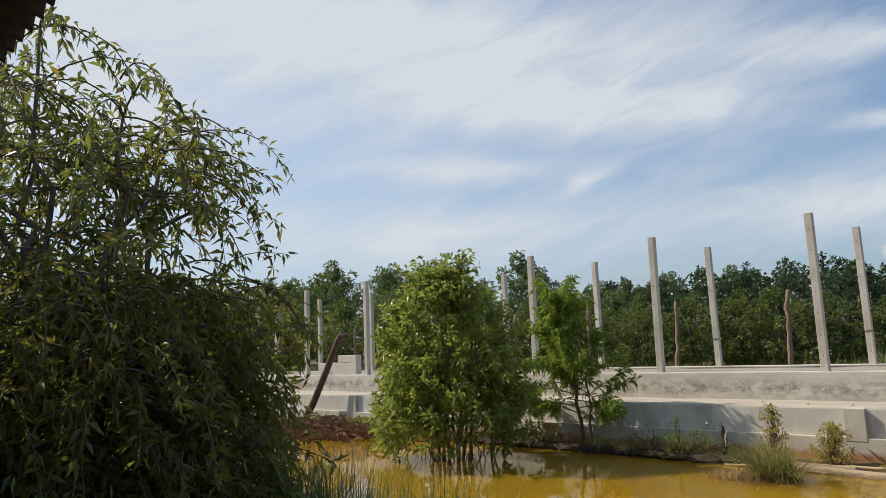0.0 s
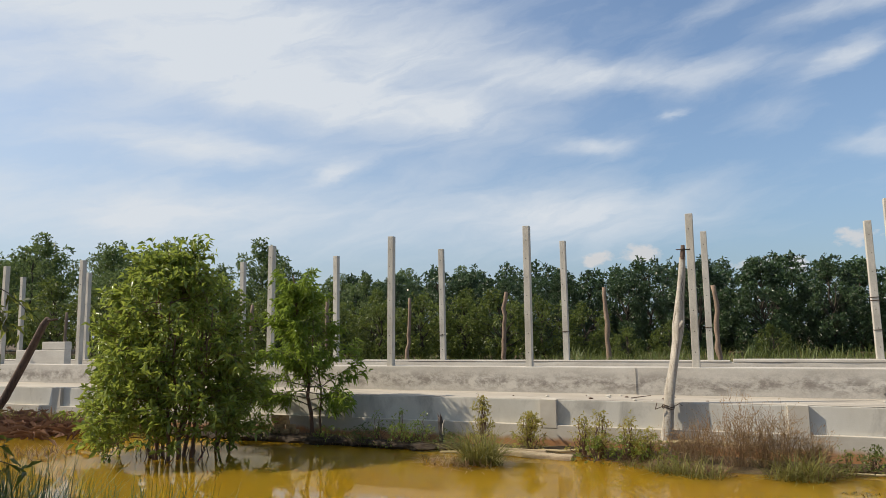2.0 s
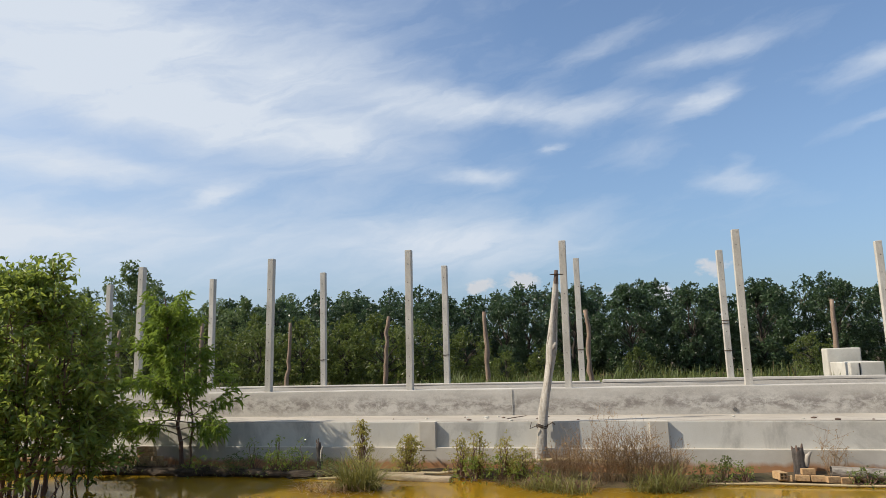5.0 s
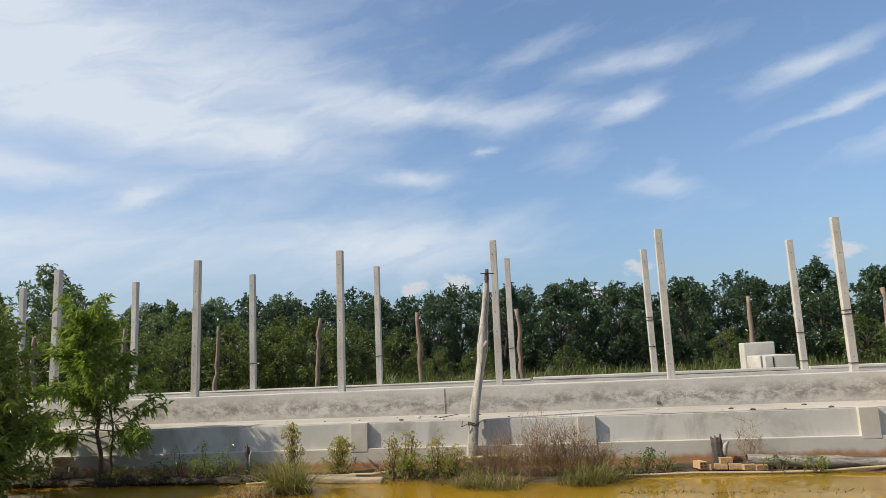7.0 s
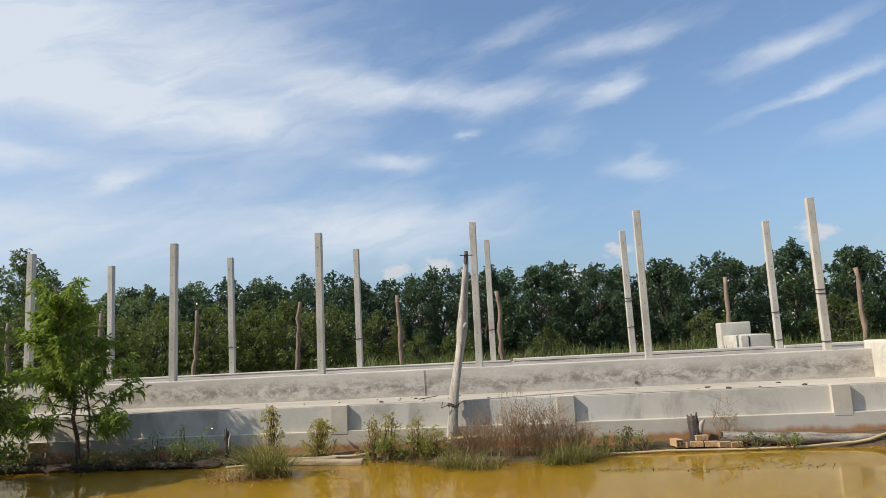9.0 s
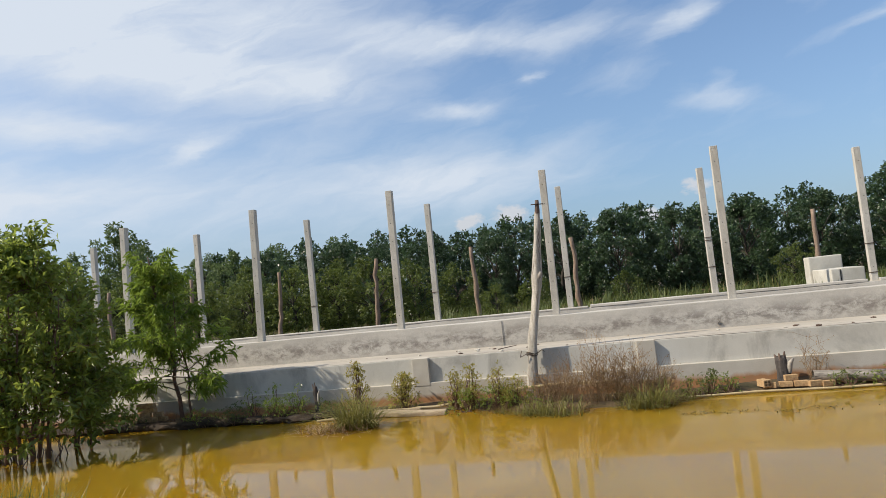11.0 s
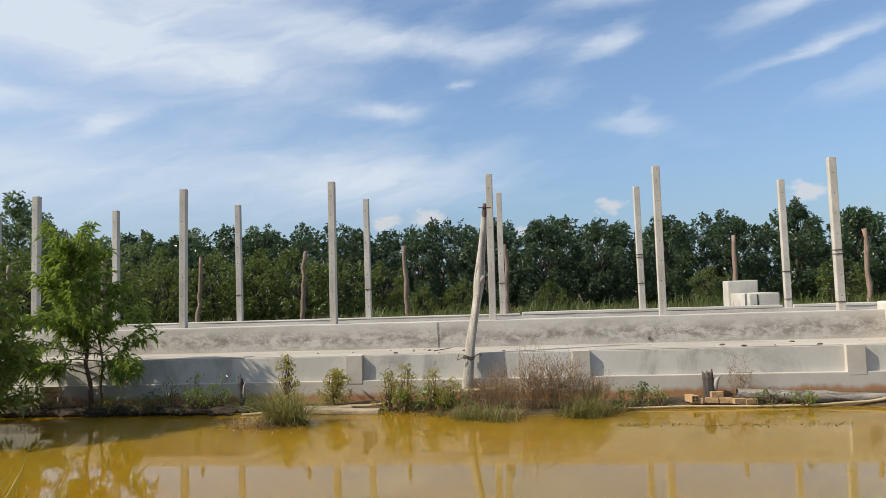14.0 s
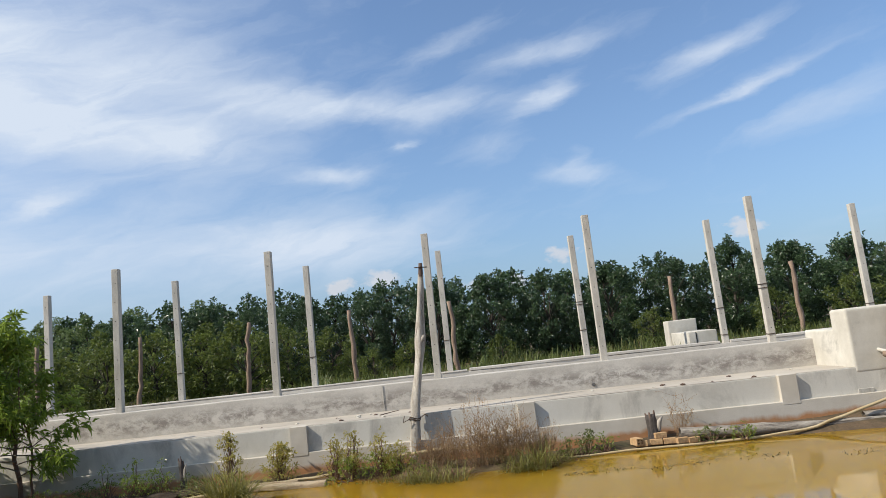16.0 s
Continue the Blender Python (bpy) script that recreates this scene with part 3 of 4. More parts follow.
def gnarled(pts, rad, lobes, twist, seed, sides=16, n=44):
    """A weathered trunk whose fluted sides wind round it."""
    pts, rad = np.asarray(pts, float), np.asarray(rad, float)
    t = np.linspace(0, 1, n)
    at = np.linspace(0, 1, len(pts))
    c = np.stack([np.interp(t, at, pts[:, i]) for i in range(3)], 1)
    r = np.interp(t, at, rad)
    V = []
    for i in range(n):
        for j in range(sides):
            a = 2 * math.pi * j / sides
            d = Vector((math.cos(a), math.sin(a), 0))
            k = 1 + 0.13 * math.cos(lobes * a + 6.28 * twist * t[i]) + 0.16 * noise.noise(d * 1.4 + Vector((seed, 0, c[i][2] * 2.4)))
            V.append(c[i] + np.array(d) * r[i] * k)
    V.append(c[-1])
    F = [(i * sides + j, i * sides + (j + 1) % sides, (i + 1) * sides + (j + 1) % sides, (i + 1) * sides + j) for i in range(n - 1) for j in range(sides)]
    F += [((n - 1) * sides + j, (n - 1) * sides + j + 1, (n - 1) * sides + (j + 2) % sides, n * sides) for j in range(0, sides, 2)]
    return mesh_of("gnarled", V, F, True)


def build_timber():
    L = "rough brown wooden stake, crooked and bare, behind the posts"
    for k, (x, z, cr) in enumerate(((-5.47, 1.74, 0.05), (-2.43, 1.79, 0.09), (0.44, 1.83, 0.03), (3.21, 1.77, 0.05), (8.99, 1.78, 0.03), (12.2, 1.82, 0.04), (-8.25, 1.82, 0.04), (-11.1, 1.7, 0.05), (-19.9, 1.67, 0.05), (-13.9, 1.7, 0.05))):
        stake("wooden_stake", L, x + 0.03, 5.8, -0.7, z, 0.064, M_STAKE, 30 + k, ((-0.1, 0) if k in (1, 3) else (0.0, 0.0)), cr, "wooden stakes behind the posts")
    # the tall bleached trunk that leans in front of the wall
    t = thing("leaning_log", "tall bleached grey tree trunk leaning beside the wall, wired low down", "log", at=(2.58, -1.545, -1.31))
    up = [(0, 0), (0.01, 0.3), (0.06, 0.62), (0.09, 1.0), (0.17, 1.4), (0.24, 1.8), (0.265, 2.05), (0.315, 2.5), (0.36, 2.9), (0.38, 3.12)]
    pts = np.array([(a, 0.08 * b, b) for a, b in up])
    part("shaft", gnarled(pts, (0.085, 0.085, 0.075, 0.075, 0.068, 0.072, 0.088, 0.062, 0.052, 0.042), 3, 1.2, 4), M_BLEACH, t)
    part("broken_tip", tubes([(np.array([(0.38, 0.246, 3.08), (0.39, 0.25, 3.22), (0.395, 0.25, 3.31)]), (0.045, 0.036, 0.03))], 8), M_DARKWOOD, t, "dark rotten tip")
    part("nail", tubes([(np.array([(0.29, 0.212, 3.24), (0.50, 0.212, 3.23)]), (0.009, 0.009))], 5), M_WIRE, t)
    for z in (0.78, 0.81):
        a = np.linspace(0, 2 * np.pi, 13)
        part("wire_tie", tubes([(np.stack([0.065 + 0.088 * np.cos(a), 0.06 + 0.088 * np.sin(a), z + 0.02 * np.sin(2 * a)], 1), np.full(13, 0.008))], 5), M_WIRE, t, "loose twisted wire")
    for q in ([(-0.02, 0.02, 0.8), (-0.12, -0.05, 0.76), (-0.09, -0.06, 0.86)], [(0.15, 0.03, 0.8), (0.24, -0.04, 0.86), (0.28, -0.04, 0.82)]):
        part("wire_end", tubes([(np.array(q), (0.007, 0.007, 0.007))], 5), M_WIRE, t)
    part("branch_stub", tubes([(np.array([(0.26, 0.13, 1.96), (0.35, 0.07, 2.1)]), (0.04, 0.03))], 7), M_WOOD, t)
    # a second trunk by the parapet
    t = thing("leaning_log", "bleached grey tree trunk leaning beside the whitewashed parapet", "log", at=(10.14, -1.53, -1.31))
    pts = np.array([(0, 0, 0), (0.05, 0, 0.4), (0.12, -0.01, 0.85), (0.2, -0.01, 1.3), (0.28, -0.015, 1.7), (0.33, -0.02, 2.2), (0.37, -0.02, 2.65), (0.44, -0.03, 2.95)])
    part("shaft", gnarled(pts, (0.095, 0.09, 0.085, 0.085, 0.088, 0.078, 0.072, 0.066), 2, 0.6, 9), M_BLEACH, t)
    part("broken_tip", tubes([(np.array([(0.435, -0.03, 2.92), (0.46, -0.03, 3.1), (0.47, -0.03, 3.22)]), (0.068, 0.06, 0.055))], 9), M_STAKE, t, "brown barkless tip")
    part("nail", tubes([(np.array([(0.38, -0.08, 3.17), (0.57, -0.08, 3.19)]), (0.009, 0.009))], 5), M_WIRE, t)
    part("branch_stub", tubes([(np.array([(0.14, -0.04, 1.0), (0.02, -0.09, 1.02), (-0.09, -0.11, 1.03)]), (0.06, 0.055, 0.05))], 7), M_STAKE, t, "brown sawn branch stub")
    # the dark beam propped on the wall
    p = thing("leaning_plank", "dark weathered wooden beam propped slantwise against the wall", "beam", at=(-12.6, -1.85, -1.28))
    part("beam", tubes([(np.array([(-0.1, -0.05, -0.1), (0.37, 0.1, 0.6), (0.85, 0.2, 1.45), (1.3, 0.28, 2.28), (1.42, 0.3, 2.42)]), (0.11, 0.10, 0.095, 0.085, 0.07))], 6), M_DARKWOOD, p)
    part("nailed_stick", tubes([(np.array([(1.35, 0.28, 2.38), (1.75, 0.28, 2.40)]), (0.03, 0.025))], 6), M_DARKWOOD, p)
    # short stumps on the mud
    for k, (x, y, h, r) in enumerate(((-1.1, -1.67, 0.40, 0.05), (6.36, -1.60, 0.34, 0.095))):
        s = thing("stump", "short dark rotten post stump at the foot of the wall", "stump", "stumps on the mud", at=(x, y, -1.17))
        rng = np.random.default_rng(70 + k)
        part("stump_wood", tubes([(np.array([(0, 0, -0.1), (0, 0, 0.12), (-0.02, 0, h * 0.8), (-0.03, 0, h)]), (r * 1.15, r, r * 0.9, r * 0.75))], 9), M_CHAR, s)
        for q in range(4):
            a = q * 1.7 + k
            part("splinter", tubes([(np.array([(math.cos(a) * r * 0.5 - 0.02, math.sin(a) * r * 0.5, h * 0.8), (math.cos(a) * r * 0.75 - 0.03, math.sin(a) * r * 0.7, h * (1.02 + 0.06 * q))]), (r * 0.38, r * 0.1))], 5), M_DARKWOOD, s)
        part("splinter", tubes([(np.array([(r * 0.6, -r * 0.5, 0.1), (r * 0.9, -r * 0.7, h * 0.7), (r * 1.5, -r * 0.7, h * 0.9)]), (r * 0.45, r * 0.4, r * 0.12))], 6), M_WOOD, s)
    # logs and canes along the waterline
    def lying(name, label, cat, pts, rad, mat, sides=9):
        t = thing(name, label, cat, at=pts[0])
        q = np.array(pts, float) - np.array(pts[0])
        fine = np.stack([np.interp(np.linspace(0, len(q) - 1, 14), np.arange(len(q)), q[:, i]) for i in range(3)], 1)
        rng = np.random.default_rng(int(abs(pts[0][0] * 100)))
        fine[1:-1] += rng.normal(0, 0.006, (12, 3))
        part("stem", tubes([(fine, np.interp(np.linspace(0, 1, 14), np.linspace(0, 1, len(rad)), rad) * rng.normal(1, 0.04, 14))], sides), mat, t)

    lying("drift_log", "long bleached log lying on the mud at the waterline", "log", [(6.7, -1.8, -1.13), (7.69, -1.85, -1.16), (8.65, -1.9, -1.2), (9.67, -1.95, -1.21), (10.6, -2.0, -1.2)], (0.088, 0.085, 0.07, 0.06, 0.055), M_DRIFT)
    lying("drift_log", "bleached log lying on the mud behind another", "log", [(9.5, -1.75, -1.15), (11.0, -1.7, -1.13), (12.6, -1.7, -1.1)], (0.055, 0.06, 0.055), M_DRIFT)
    lying("bamboo_pole", "long yellowed bamboo pole rising from the mud onto the bank", "pole", [(4.9, -2.12, -1.26), (5.72, -2.1, -1.25), (7.58, -2.12, -1.26), (8.38, -2.07, -1.22), (8.72, -2.02, -1.18), (9.19, -1.92, -1.08), (9.88, -1.77, -0.93), (10.9, -1.6, -0.70)], (0.015, 0.017, 0.018, 0.02, 0.022, 0.023, 0.024, 0.024), M_BAMBOO)
    lying("bamboo_pole", "thin yellowed pole lying along the waterline", "pole", [(-0.9, -2.2, -1.27), (0.08, -2.0, -1.23), (1.2, -1.85, -1.19), (2.0, -1.78, -1.16)], (0.022, 0.024, 0.024, 0.02), M_BAMBOO)
    slab = thing("drift_plank", "wide split pale plank of driftwood at the waterline", "plank", at=(0.0, -2.02, -1.25))
    b = box(-0.05, 1.28, -0.11, 0.11, -0.035, 0.04, 0.018, 0.03, 14, 3)
    for v in b.verts:
        v.co.y += -0.17 * v.co.x / 1.3 + 0.02 * math.sin(v.co.x * 9)
        v.co.y *= 1.0 - 0.25 * max(0.0, v.co.x - 0.7)
    part("wood", b, M_SLAB, slab)
    b = box(0.02, 0.82, 0.0, 0.07, 0.035, 0.07, 0.012, 0.02, 8, 7)
    part("split_lath", b, M_SLAB, slab)
    lying("bamboo_pole", "thin yellowed pole behind the leaning log", "pole", [(1.9, -1.68, -1.05), (3.0, -1.64, -1.02), (4.0, -1.6, -1.04)], (0.026, 0.026, 0.022), M_BAMBOO)
    lying("edging_log", "dark wet log edging the mud", "log", [(-6.4, -1.98, -1.24), (-4.0, -2.05, -1.24), (-1.2, -1.98, -1.25)], (0.06, 0.07, 0.05), M_MUD)


build_timber()


# ---- the hut that the camera stands under ----
def build_hut():
    h = thing("hut_roof", "old dark corrugated fibre-cement roof with a scalloped eave", "roof")
    xs = np.arange(-4.2, 8.2, 0.0095)
    wave = 0.021 * np.cos(xs * 2 * np.pi / 0.076)
    rows = [(-12.435, 1.372), (-14.4, 1.95), (-17.2, 2.7)]
    V, n = [], len(xs)
    for dz in (0.0, 0.007):
        for y, z in rows:
            V.append(np.stack([xs, np.full(n, y), z + wave + dz], 1))
    m = len(rows)
    F = []
    j = np.arange(n - 1)
    for s in (0, m):
        for i in range(m - 1):
            a = (s + i) * n
            F.append(np.stack([a + j, a + j + 1, a + n + j + 1, a + n + j], 1))
    F.append(np.stack([j, j + 1, m * n + j + 1, m * n + j], 1))
    part("roof_sheet", mesh_of("roof_sheet", np.concatenate(V), np.concatenate(F)), M_ROOF, h)
    for y, z in ((-13.2, 1.58), (-16.6, 2.5)):
        part("purlin", box(-4.1, 8.1, y - 0.03, y + 0.03, z - 0.085, z - 0.025, 0.004), M_DARKWOOD, h)
    for x in (-4.0, 8.0):
        for y, z in ((-13.2, 1.5), (-16.6, 2.42)):
            part("roof_post", box(x - 0.05, x + 0.05, y - 0.05, y + 0.05, -1.2, z, 0.006), M_DARKWOOD, h)
    tagged(part("wall_back", box(-4.2, 8.2, -17.0, -16.9, -1.2, 2.6, 0.01), M_STAKE), "plain dark board wall closing the hut", "wall", kind="structure")


build_hut()


# ---- woods behind the embankment ----
def wood_tree(seed, height, radius, leaf=0.13, mat=None, bark=None, open_foot=0.25, per=120, slim=1.0, k=24):
    """A broad-leaved tree: crooked trunk, limbs to every clump, rosettes of leaves. Returned at the origin."""
    rng = np.random.default_rng(seed)
    t = thing("tree", "", "tree")
    lines, clumps = [], []
    top = np.array((rng.normal(0, 0.1), rng.normal(0, 0.1), height * 0.9))
    spine = arc((0, 0, -0.1), top, rng, 0, 0.025, 9)
    lines.append((spine, np.linspace(0.018 * height + 0.03, 0.012, 9)))
    for i in range(k):
        f = open_foot + (1 - open_foot) * (i + rng.uniform(0, 1)) / k
        a = i * 2.4 + rng.normal(0, 0.4)
        prof = math.sin(math.pi * min(1, 0.18 + 0.85 * (1 - (f - open_foot) / (1 - open_foot)) ** 0.8 * 0.92)) ** 0.7
        r = radius * prof * rng.uniform(0.55, 1.05)
        c = np.array((math.cos(a) * r * slim, math.sin(a) * r, f * height - 0.12 * height * rng.uniform(0, 0.5)))
        s = radius * rng.uniform(0.22, 0.38) * (1 - 0.35 * f) * (24 / k) ** 0.4
        clumps.append((c, (s * 1.05, s * 1.05, s * rng.uniform(0.75, 1.1))))
        base = spine[min(8, max(0, int(f * 8 * 0.75)))]
        lines.append((arc(base, c, rng, 0.06, 0.05, 6), np.linspace(0.02, 0.005, 6)))
    for i in range(5):
        a = rng.uniform(0, 6.28)
        c = np.array((math.cos(a) * radius * 0.25, math.sin(a) * radius * 0.25, height * rng.uniform(0.93, 1.06)))
        s = radius * rng.uniform(0.12, 0.22)
        clumps.append((c, (s, s, s * 1.5)))
        lines.append((arc(spine[-2], c, rng, 0.0, 0.05, 5), np.linspace(0.02, 0.005, 5)))
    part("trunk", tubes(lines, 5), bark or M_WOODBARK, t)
    V, F = crown(clumps, per, rng, leaf, 0.48, 0.75, 5, 0.15, (-0.15, -0.15, 0.5))
    part("crown", mesh_of("crown", V, F), mat or M_LEAF_BACK, t)
    return t


def place(proto, spots, rng, label, group):
    """Copies of the prototypes at spots (x, y, scale)."""
    for i, (x, y, s) in enumerate(spots):
        m = pose(x, y, ground_height(x, y) - 0.05, 0, 0, rng.uniform(0, 360))
        o = copy_thing(proto[i % len(proto)], m)
        o.scale = (s * rng.uniform(0.92, 1.1), s * rng.uniform(0.92, 1.1), s)
        tagged(o, label, "tree", group)


def drop_proto(protos):
    for p in protos:
        for o in (*p.children_recursive, p):
            bpy.data.objects.remove(o)


def build_woods():
    rng = np.random.default_rng(11)
    dark = [wood_tree(100 + i, 3.25, 1.2, 0.12, M_LEAF_BACK, per=340, open_foot=0.03, k=34) for i in range(5)]
    rear = [wood_tree(130 + i, 3.15, 1.3, 0.17, M_LEAF_BACK, per=95, open_foot=0.04, k=28) for i in range(4)]
    far = [wood_tree(200 + i, 6.6, 2.3, 0.23, M_LEAF_FAR, per=50, open_foot=0.2) for i in range(4)]
    label, group = "dense dark-green broad-leaved tree in a plantation row behind the wall", "plantation trees behind the embankment"
    for kinds, y, x, end, lo, hi in ((dark, 14.2, -7.0, 30, 0.84, 1.01), (rear, 17.0, -14.0, 34, 0.98, 1.16), (rear, 20.0, -16.0, 40, 1.03, 1.22)):
        spots = []
        while x < end:
            spots.append((x + rng.normal(0, 0.2), y + rng.normal(0, 0.4), rng.uniform(lo, hi) * (1.0 + (0.06 if y < 15 else -0.08) * smooth(4.0, 7.0, x))))
            x += rng.uniform(2.05, 2.7)
        place(kinds, spots, rng, label, group)

    def tall(x):
        return 0.62 + 0.48 * smooth(-24.0, -42.0, x)

    spots = []
    x = -62.0
    while x < -12:
        spots.append((x, 21.0 + rng.normal(0, 1.6), rng.uniform(0.80, 1.0) * tall(x)))
        x += rng.uniform(2.2, 3.2)
    x = -75.0
    while x < -12:
        spots.append((x, 27.0 + rng.normal(0, 2.0), rng.uniform(0.9, 1.12) * tall(x)))
        x += rng.uniform(2.4, 3.6)
    x = -48.0
    while x < -11:
        spots.append((x, 15.0 + rng.normal(0, 1.2), rng.uniform(0.46, 0.6)))
        x += rng.uniform(2.6, 3.6)
    place(far, spots, rng, "light green leafy tree in mixed woods behind the wall", "mixed woods behind the embankment")
    place(far, [(-25.6, 25.0, 0.98), (-34.6, 25.5, 1.06), (-24.4, 24.6, 0.86), (-37.2, 26.0, 0.98)], rng, "tall round-crowned tree rising over the woods", "mixed woods behind the embankment")
    drop_proto(dark + rear + far)
    light = [wood_tree(300 + i, 2.0, 1.0, 0.12, M_LEAF_LIGHT, per=150, open_foot=0.05) for i in range(3)]
    spots = [(-3.4, 8.6, 1.02), (-2.2, 9.2, 0.9), (-4.8, 8.8, 0.9), (-5.4, 10.2, 1.1), (-1.0, 10.4, 0.8), (-11.0, 9.0, 1.1), (-8.8, 9.6, 1.1), (-13.8, 8.8, 1.1), (-16.6, 9.4, 1.2), (-19.8, 9.6, 1.3), (-7.6, 8.2, 0.9), (-6.2, 8.4, 1.0), (-9.6, 8.0, 0.95), (-12.5, 8.4, 1.1), (-15.2, 9.0, 1.2), (-18.0, 8.6, 1.3), (-22.0, 9.5, 1.5), (-26.0, 10, 1.6), (1.6, 10.5, 0.55), (-0.2, 9.5, 0.5), (0.6, 8.2, 0.45), (4.6, 11, 0.5), (9.9, 11.5, 0.6), (-30, 9, 1.5), (13.5, 10, 0.7), (15.5, 9, 0.8)]
    place(light, spots, rng, "yellow-green leafy shrub at the edge of the woods", "shrubs at the wood's edge")
    drop_proto(light)
    # rough grass between wall and woods
    n = 34000
    p = np.stack([rng.uniform(-40, 28, n), 3.0 + 11.0 * rng.uniform(0, 1, n) ** 1.4, np.zeros(n)], 1)
    p[:, 2] = [ground_height(a, b) - 0.02 for a, b, _ in p]
    patch = np.array([noise.noise(Vector((a * 0.5, b * 0.5, 2.0))) for a, b, _ in p])
    V, F = blades(p, np.maximum(0.10, 0.34 + 0.5 * patch) * rng.uniform(0.4, 1.3, n) * np.where(p[:, 0] < -1.0, 0.6, 1.0), 0.02, rng, 0.8)
    tagged(part("tall_grass", mesh_of("tall_grass", V, F), M_FIELD), "rough tall green grass behind the wall", "grass", kind="stuff")


build_woods()


# ---- the bush, the sapling and the hanging tree ----
def build_bush():
    rng = np.random.default_rng(21)
    t = thing("bush", "leafy glossy green bush on many reddish stems in the pond", "bush", at=(-4.85, -3.95, -1.42))
    stems, twigs, P, D, S = [], [], [], [], []
    for i in range(11):
        a = i * 0.57 + rng.normal(0, 0.2)
        q = rng.uniform(0.08, 0.42)
        foot = np.array((math.cos(a) * q, math.sin(a) * q * 0.8, 0))
        head = np.array((math.cos(a) * rng.uniform(0.25, 0.85), math.sin(a) * rng.uniform(0.25, 0.75), rng.uniform(1.7, 3.0)))
        stems.append((arc(foot, head, rng, 0.02, 0.025, 9), np.linspace(0.032, 0.007, 9)))

    def spray(base, way, length, step=0.05, size=0.125):
        """One leafy shoot that curves up to the light."""
        n = 6
        q, d = [np.array(base)], unit(np.array(way, float))
        for _ in range(n):
            d = unit(d + np.array((-0.03, -0.01, 0.06)) + rng.normal(0, 0.10, 3))
            q.append(q[-1] + d * length / n)
        q = np.array(q)
        twigs.append((q, np.linspace(0.005, 0.0018, n + 1)))
        for u in np.arange(0.18, 1.0, step / length):
            k = min(n - 1, int(u * n))
            p = q[k] + (q[k + 1] - q[k]) * (u * n - k)
            for _ in range(2):
                P.append(p)
                D.append(d * 0.55 + rng.normal(0, 0.62, 3) + (0, 0, -0.10))
                S.append(size * rng.uniform(0.65, 1.3))

    # boughs: a leafy head at the end of each, with gaps of shade between them
    boughs = []
    for i in range(62):
        f = ((i + rng.uniform(0, 1)) / 62) ** 1.0
        z = 0.66 + 2.70 * f
        r = 1.24 * (math.sin(math.pi * (0.26 + 0.70 * f)) ** 0.75) * rng.uniform(0.5, 1.2)
        a = i * 2.4 + rng.normal(0, 0.35)
        boughs.append((np.array((math.cos(a) * r - 0.12 * f, math.sin(a) * r * 0.85, z)), rng.uniform(0.22, 0.40) * (1.1 - 0.4 * f)))
    boughs += [(np.array(c), r) for c, r in (((-1.1, -0.5, 0.75), 0.34), ((0.3, -0.9, 0.62), 0.3), ((-0.2, -0.95, 0.55), 0.3), ((0.9, -0.3, 0.7), 0.32), ((-1.3, 0.1, 0.7), 0.3), ((0.6, -0.7, 0.5), 0.26), ((0.28, 0, 3.42), 0.2), ((-0.42, 0.1, 3.3), 0.2), ((-1.42, -0.1, 1.35), 0.3), ((-1.5, 0.1, 1.0), 0.26), ((-0.95, -0.4, 0.5), 0.3), ((-0.6, -0.7, 0.4), 0.26))]
    for i in range(15):
        f = rng.uniform(0, 1)
        a = rng.uniform(0, 6.28)
        q = rng.uniform(0.1, 0.65) * (1.1 - 0.6 * f)
        boughs.append((np.array((math.cos(a) * q, math.sin(a) * q, 1.0 + 2.2 * f)), rng.uniform(0.24, 0.36)))
    # the low lobe on stems of its own, towards the wall
    low = [np.array((0.05, 0.85, 0)), np.array((0.28, 0.95, 0)), np.array((-0.1, 1.05, 0))]
    for foot in low:
        stems.append((arc(foot, foot + (0.25, 0.1, 1.35), rng, 0.02, 0.03, 8), np.linspace(0.024, 0.006, 8)))
    for i in range(17):
        a = rng.uniform(0, 6.28)
        q = rng.uniform(0.15, 0.62)
        boughs.append((np.array((0.42 + math.cos(a) * q * 0.9, 0.95 + math.sin(a) * q * 0.7, rng.uniform(0.45, 1.5))), rng.uniform(0.14, 0.24)))
    for c, r in boughs:
        s = min((x for ln, _ in stems for x in ln[2:]), key=lambda x: np.linalg.norm((x - c) * (1, 1, 1.0 if x[2] < c[2] else 4.0)))
        twigs.append((arc(s, c, rng, 0.05, 0.04, 6), np.linspace(0.011, 0.005, 6)))
        out = unit(np.array((c[0], c[1], 0.25)))
        for _ in range(int(7 + 135 * r * r)):
            v = unit(rng.normal(0, 1, 3))
            spray(c + v * r * rng.uniform(0.1, 0.7), v * 0.7 + out * 0.5 + (-0.1, 0, 0.3), r * rng.uniform(0.7, 1.6))
    for i in range(22):
        a = rng.uniform(0, 6.28)
        r = rng.uniform(0.2, 0.9)
        x, y = math.cos(a) * r, math.sin(a) * r * 0.7
        twigs.append((arc((x, y, 0), (x * 1.1, y * 1.1, rng.uniform(0.25, 0.7)), rng, 0, 0.06, 5), np.linspace(0.014, 0.006, 5)))
    for q in stems:
        part("stem", tubes([q], 7), M_REDBARK, t)
    tagged(part("twig", tubes(twigs, 4), M_REDBARK, t), kind="stuff")
    V, F = leaves(np.array(P), np.array(D), np.array(S), 0.42, rng, 0.2, 0.2, (-0.25, -0.2, 0.6))
    part("foliage", mesh_of("foliage", V, F), M_LEAF_BUSH, t)


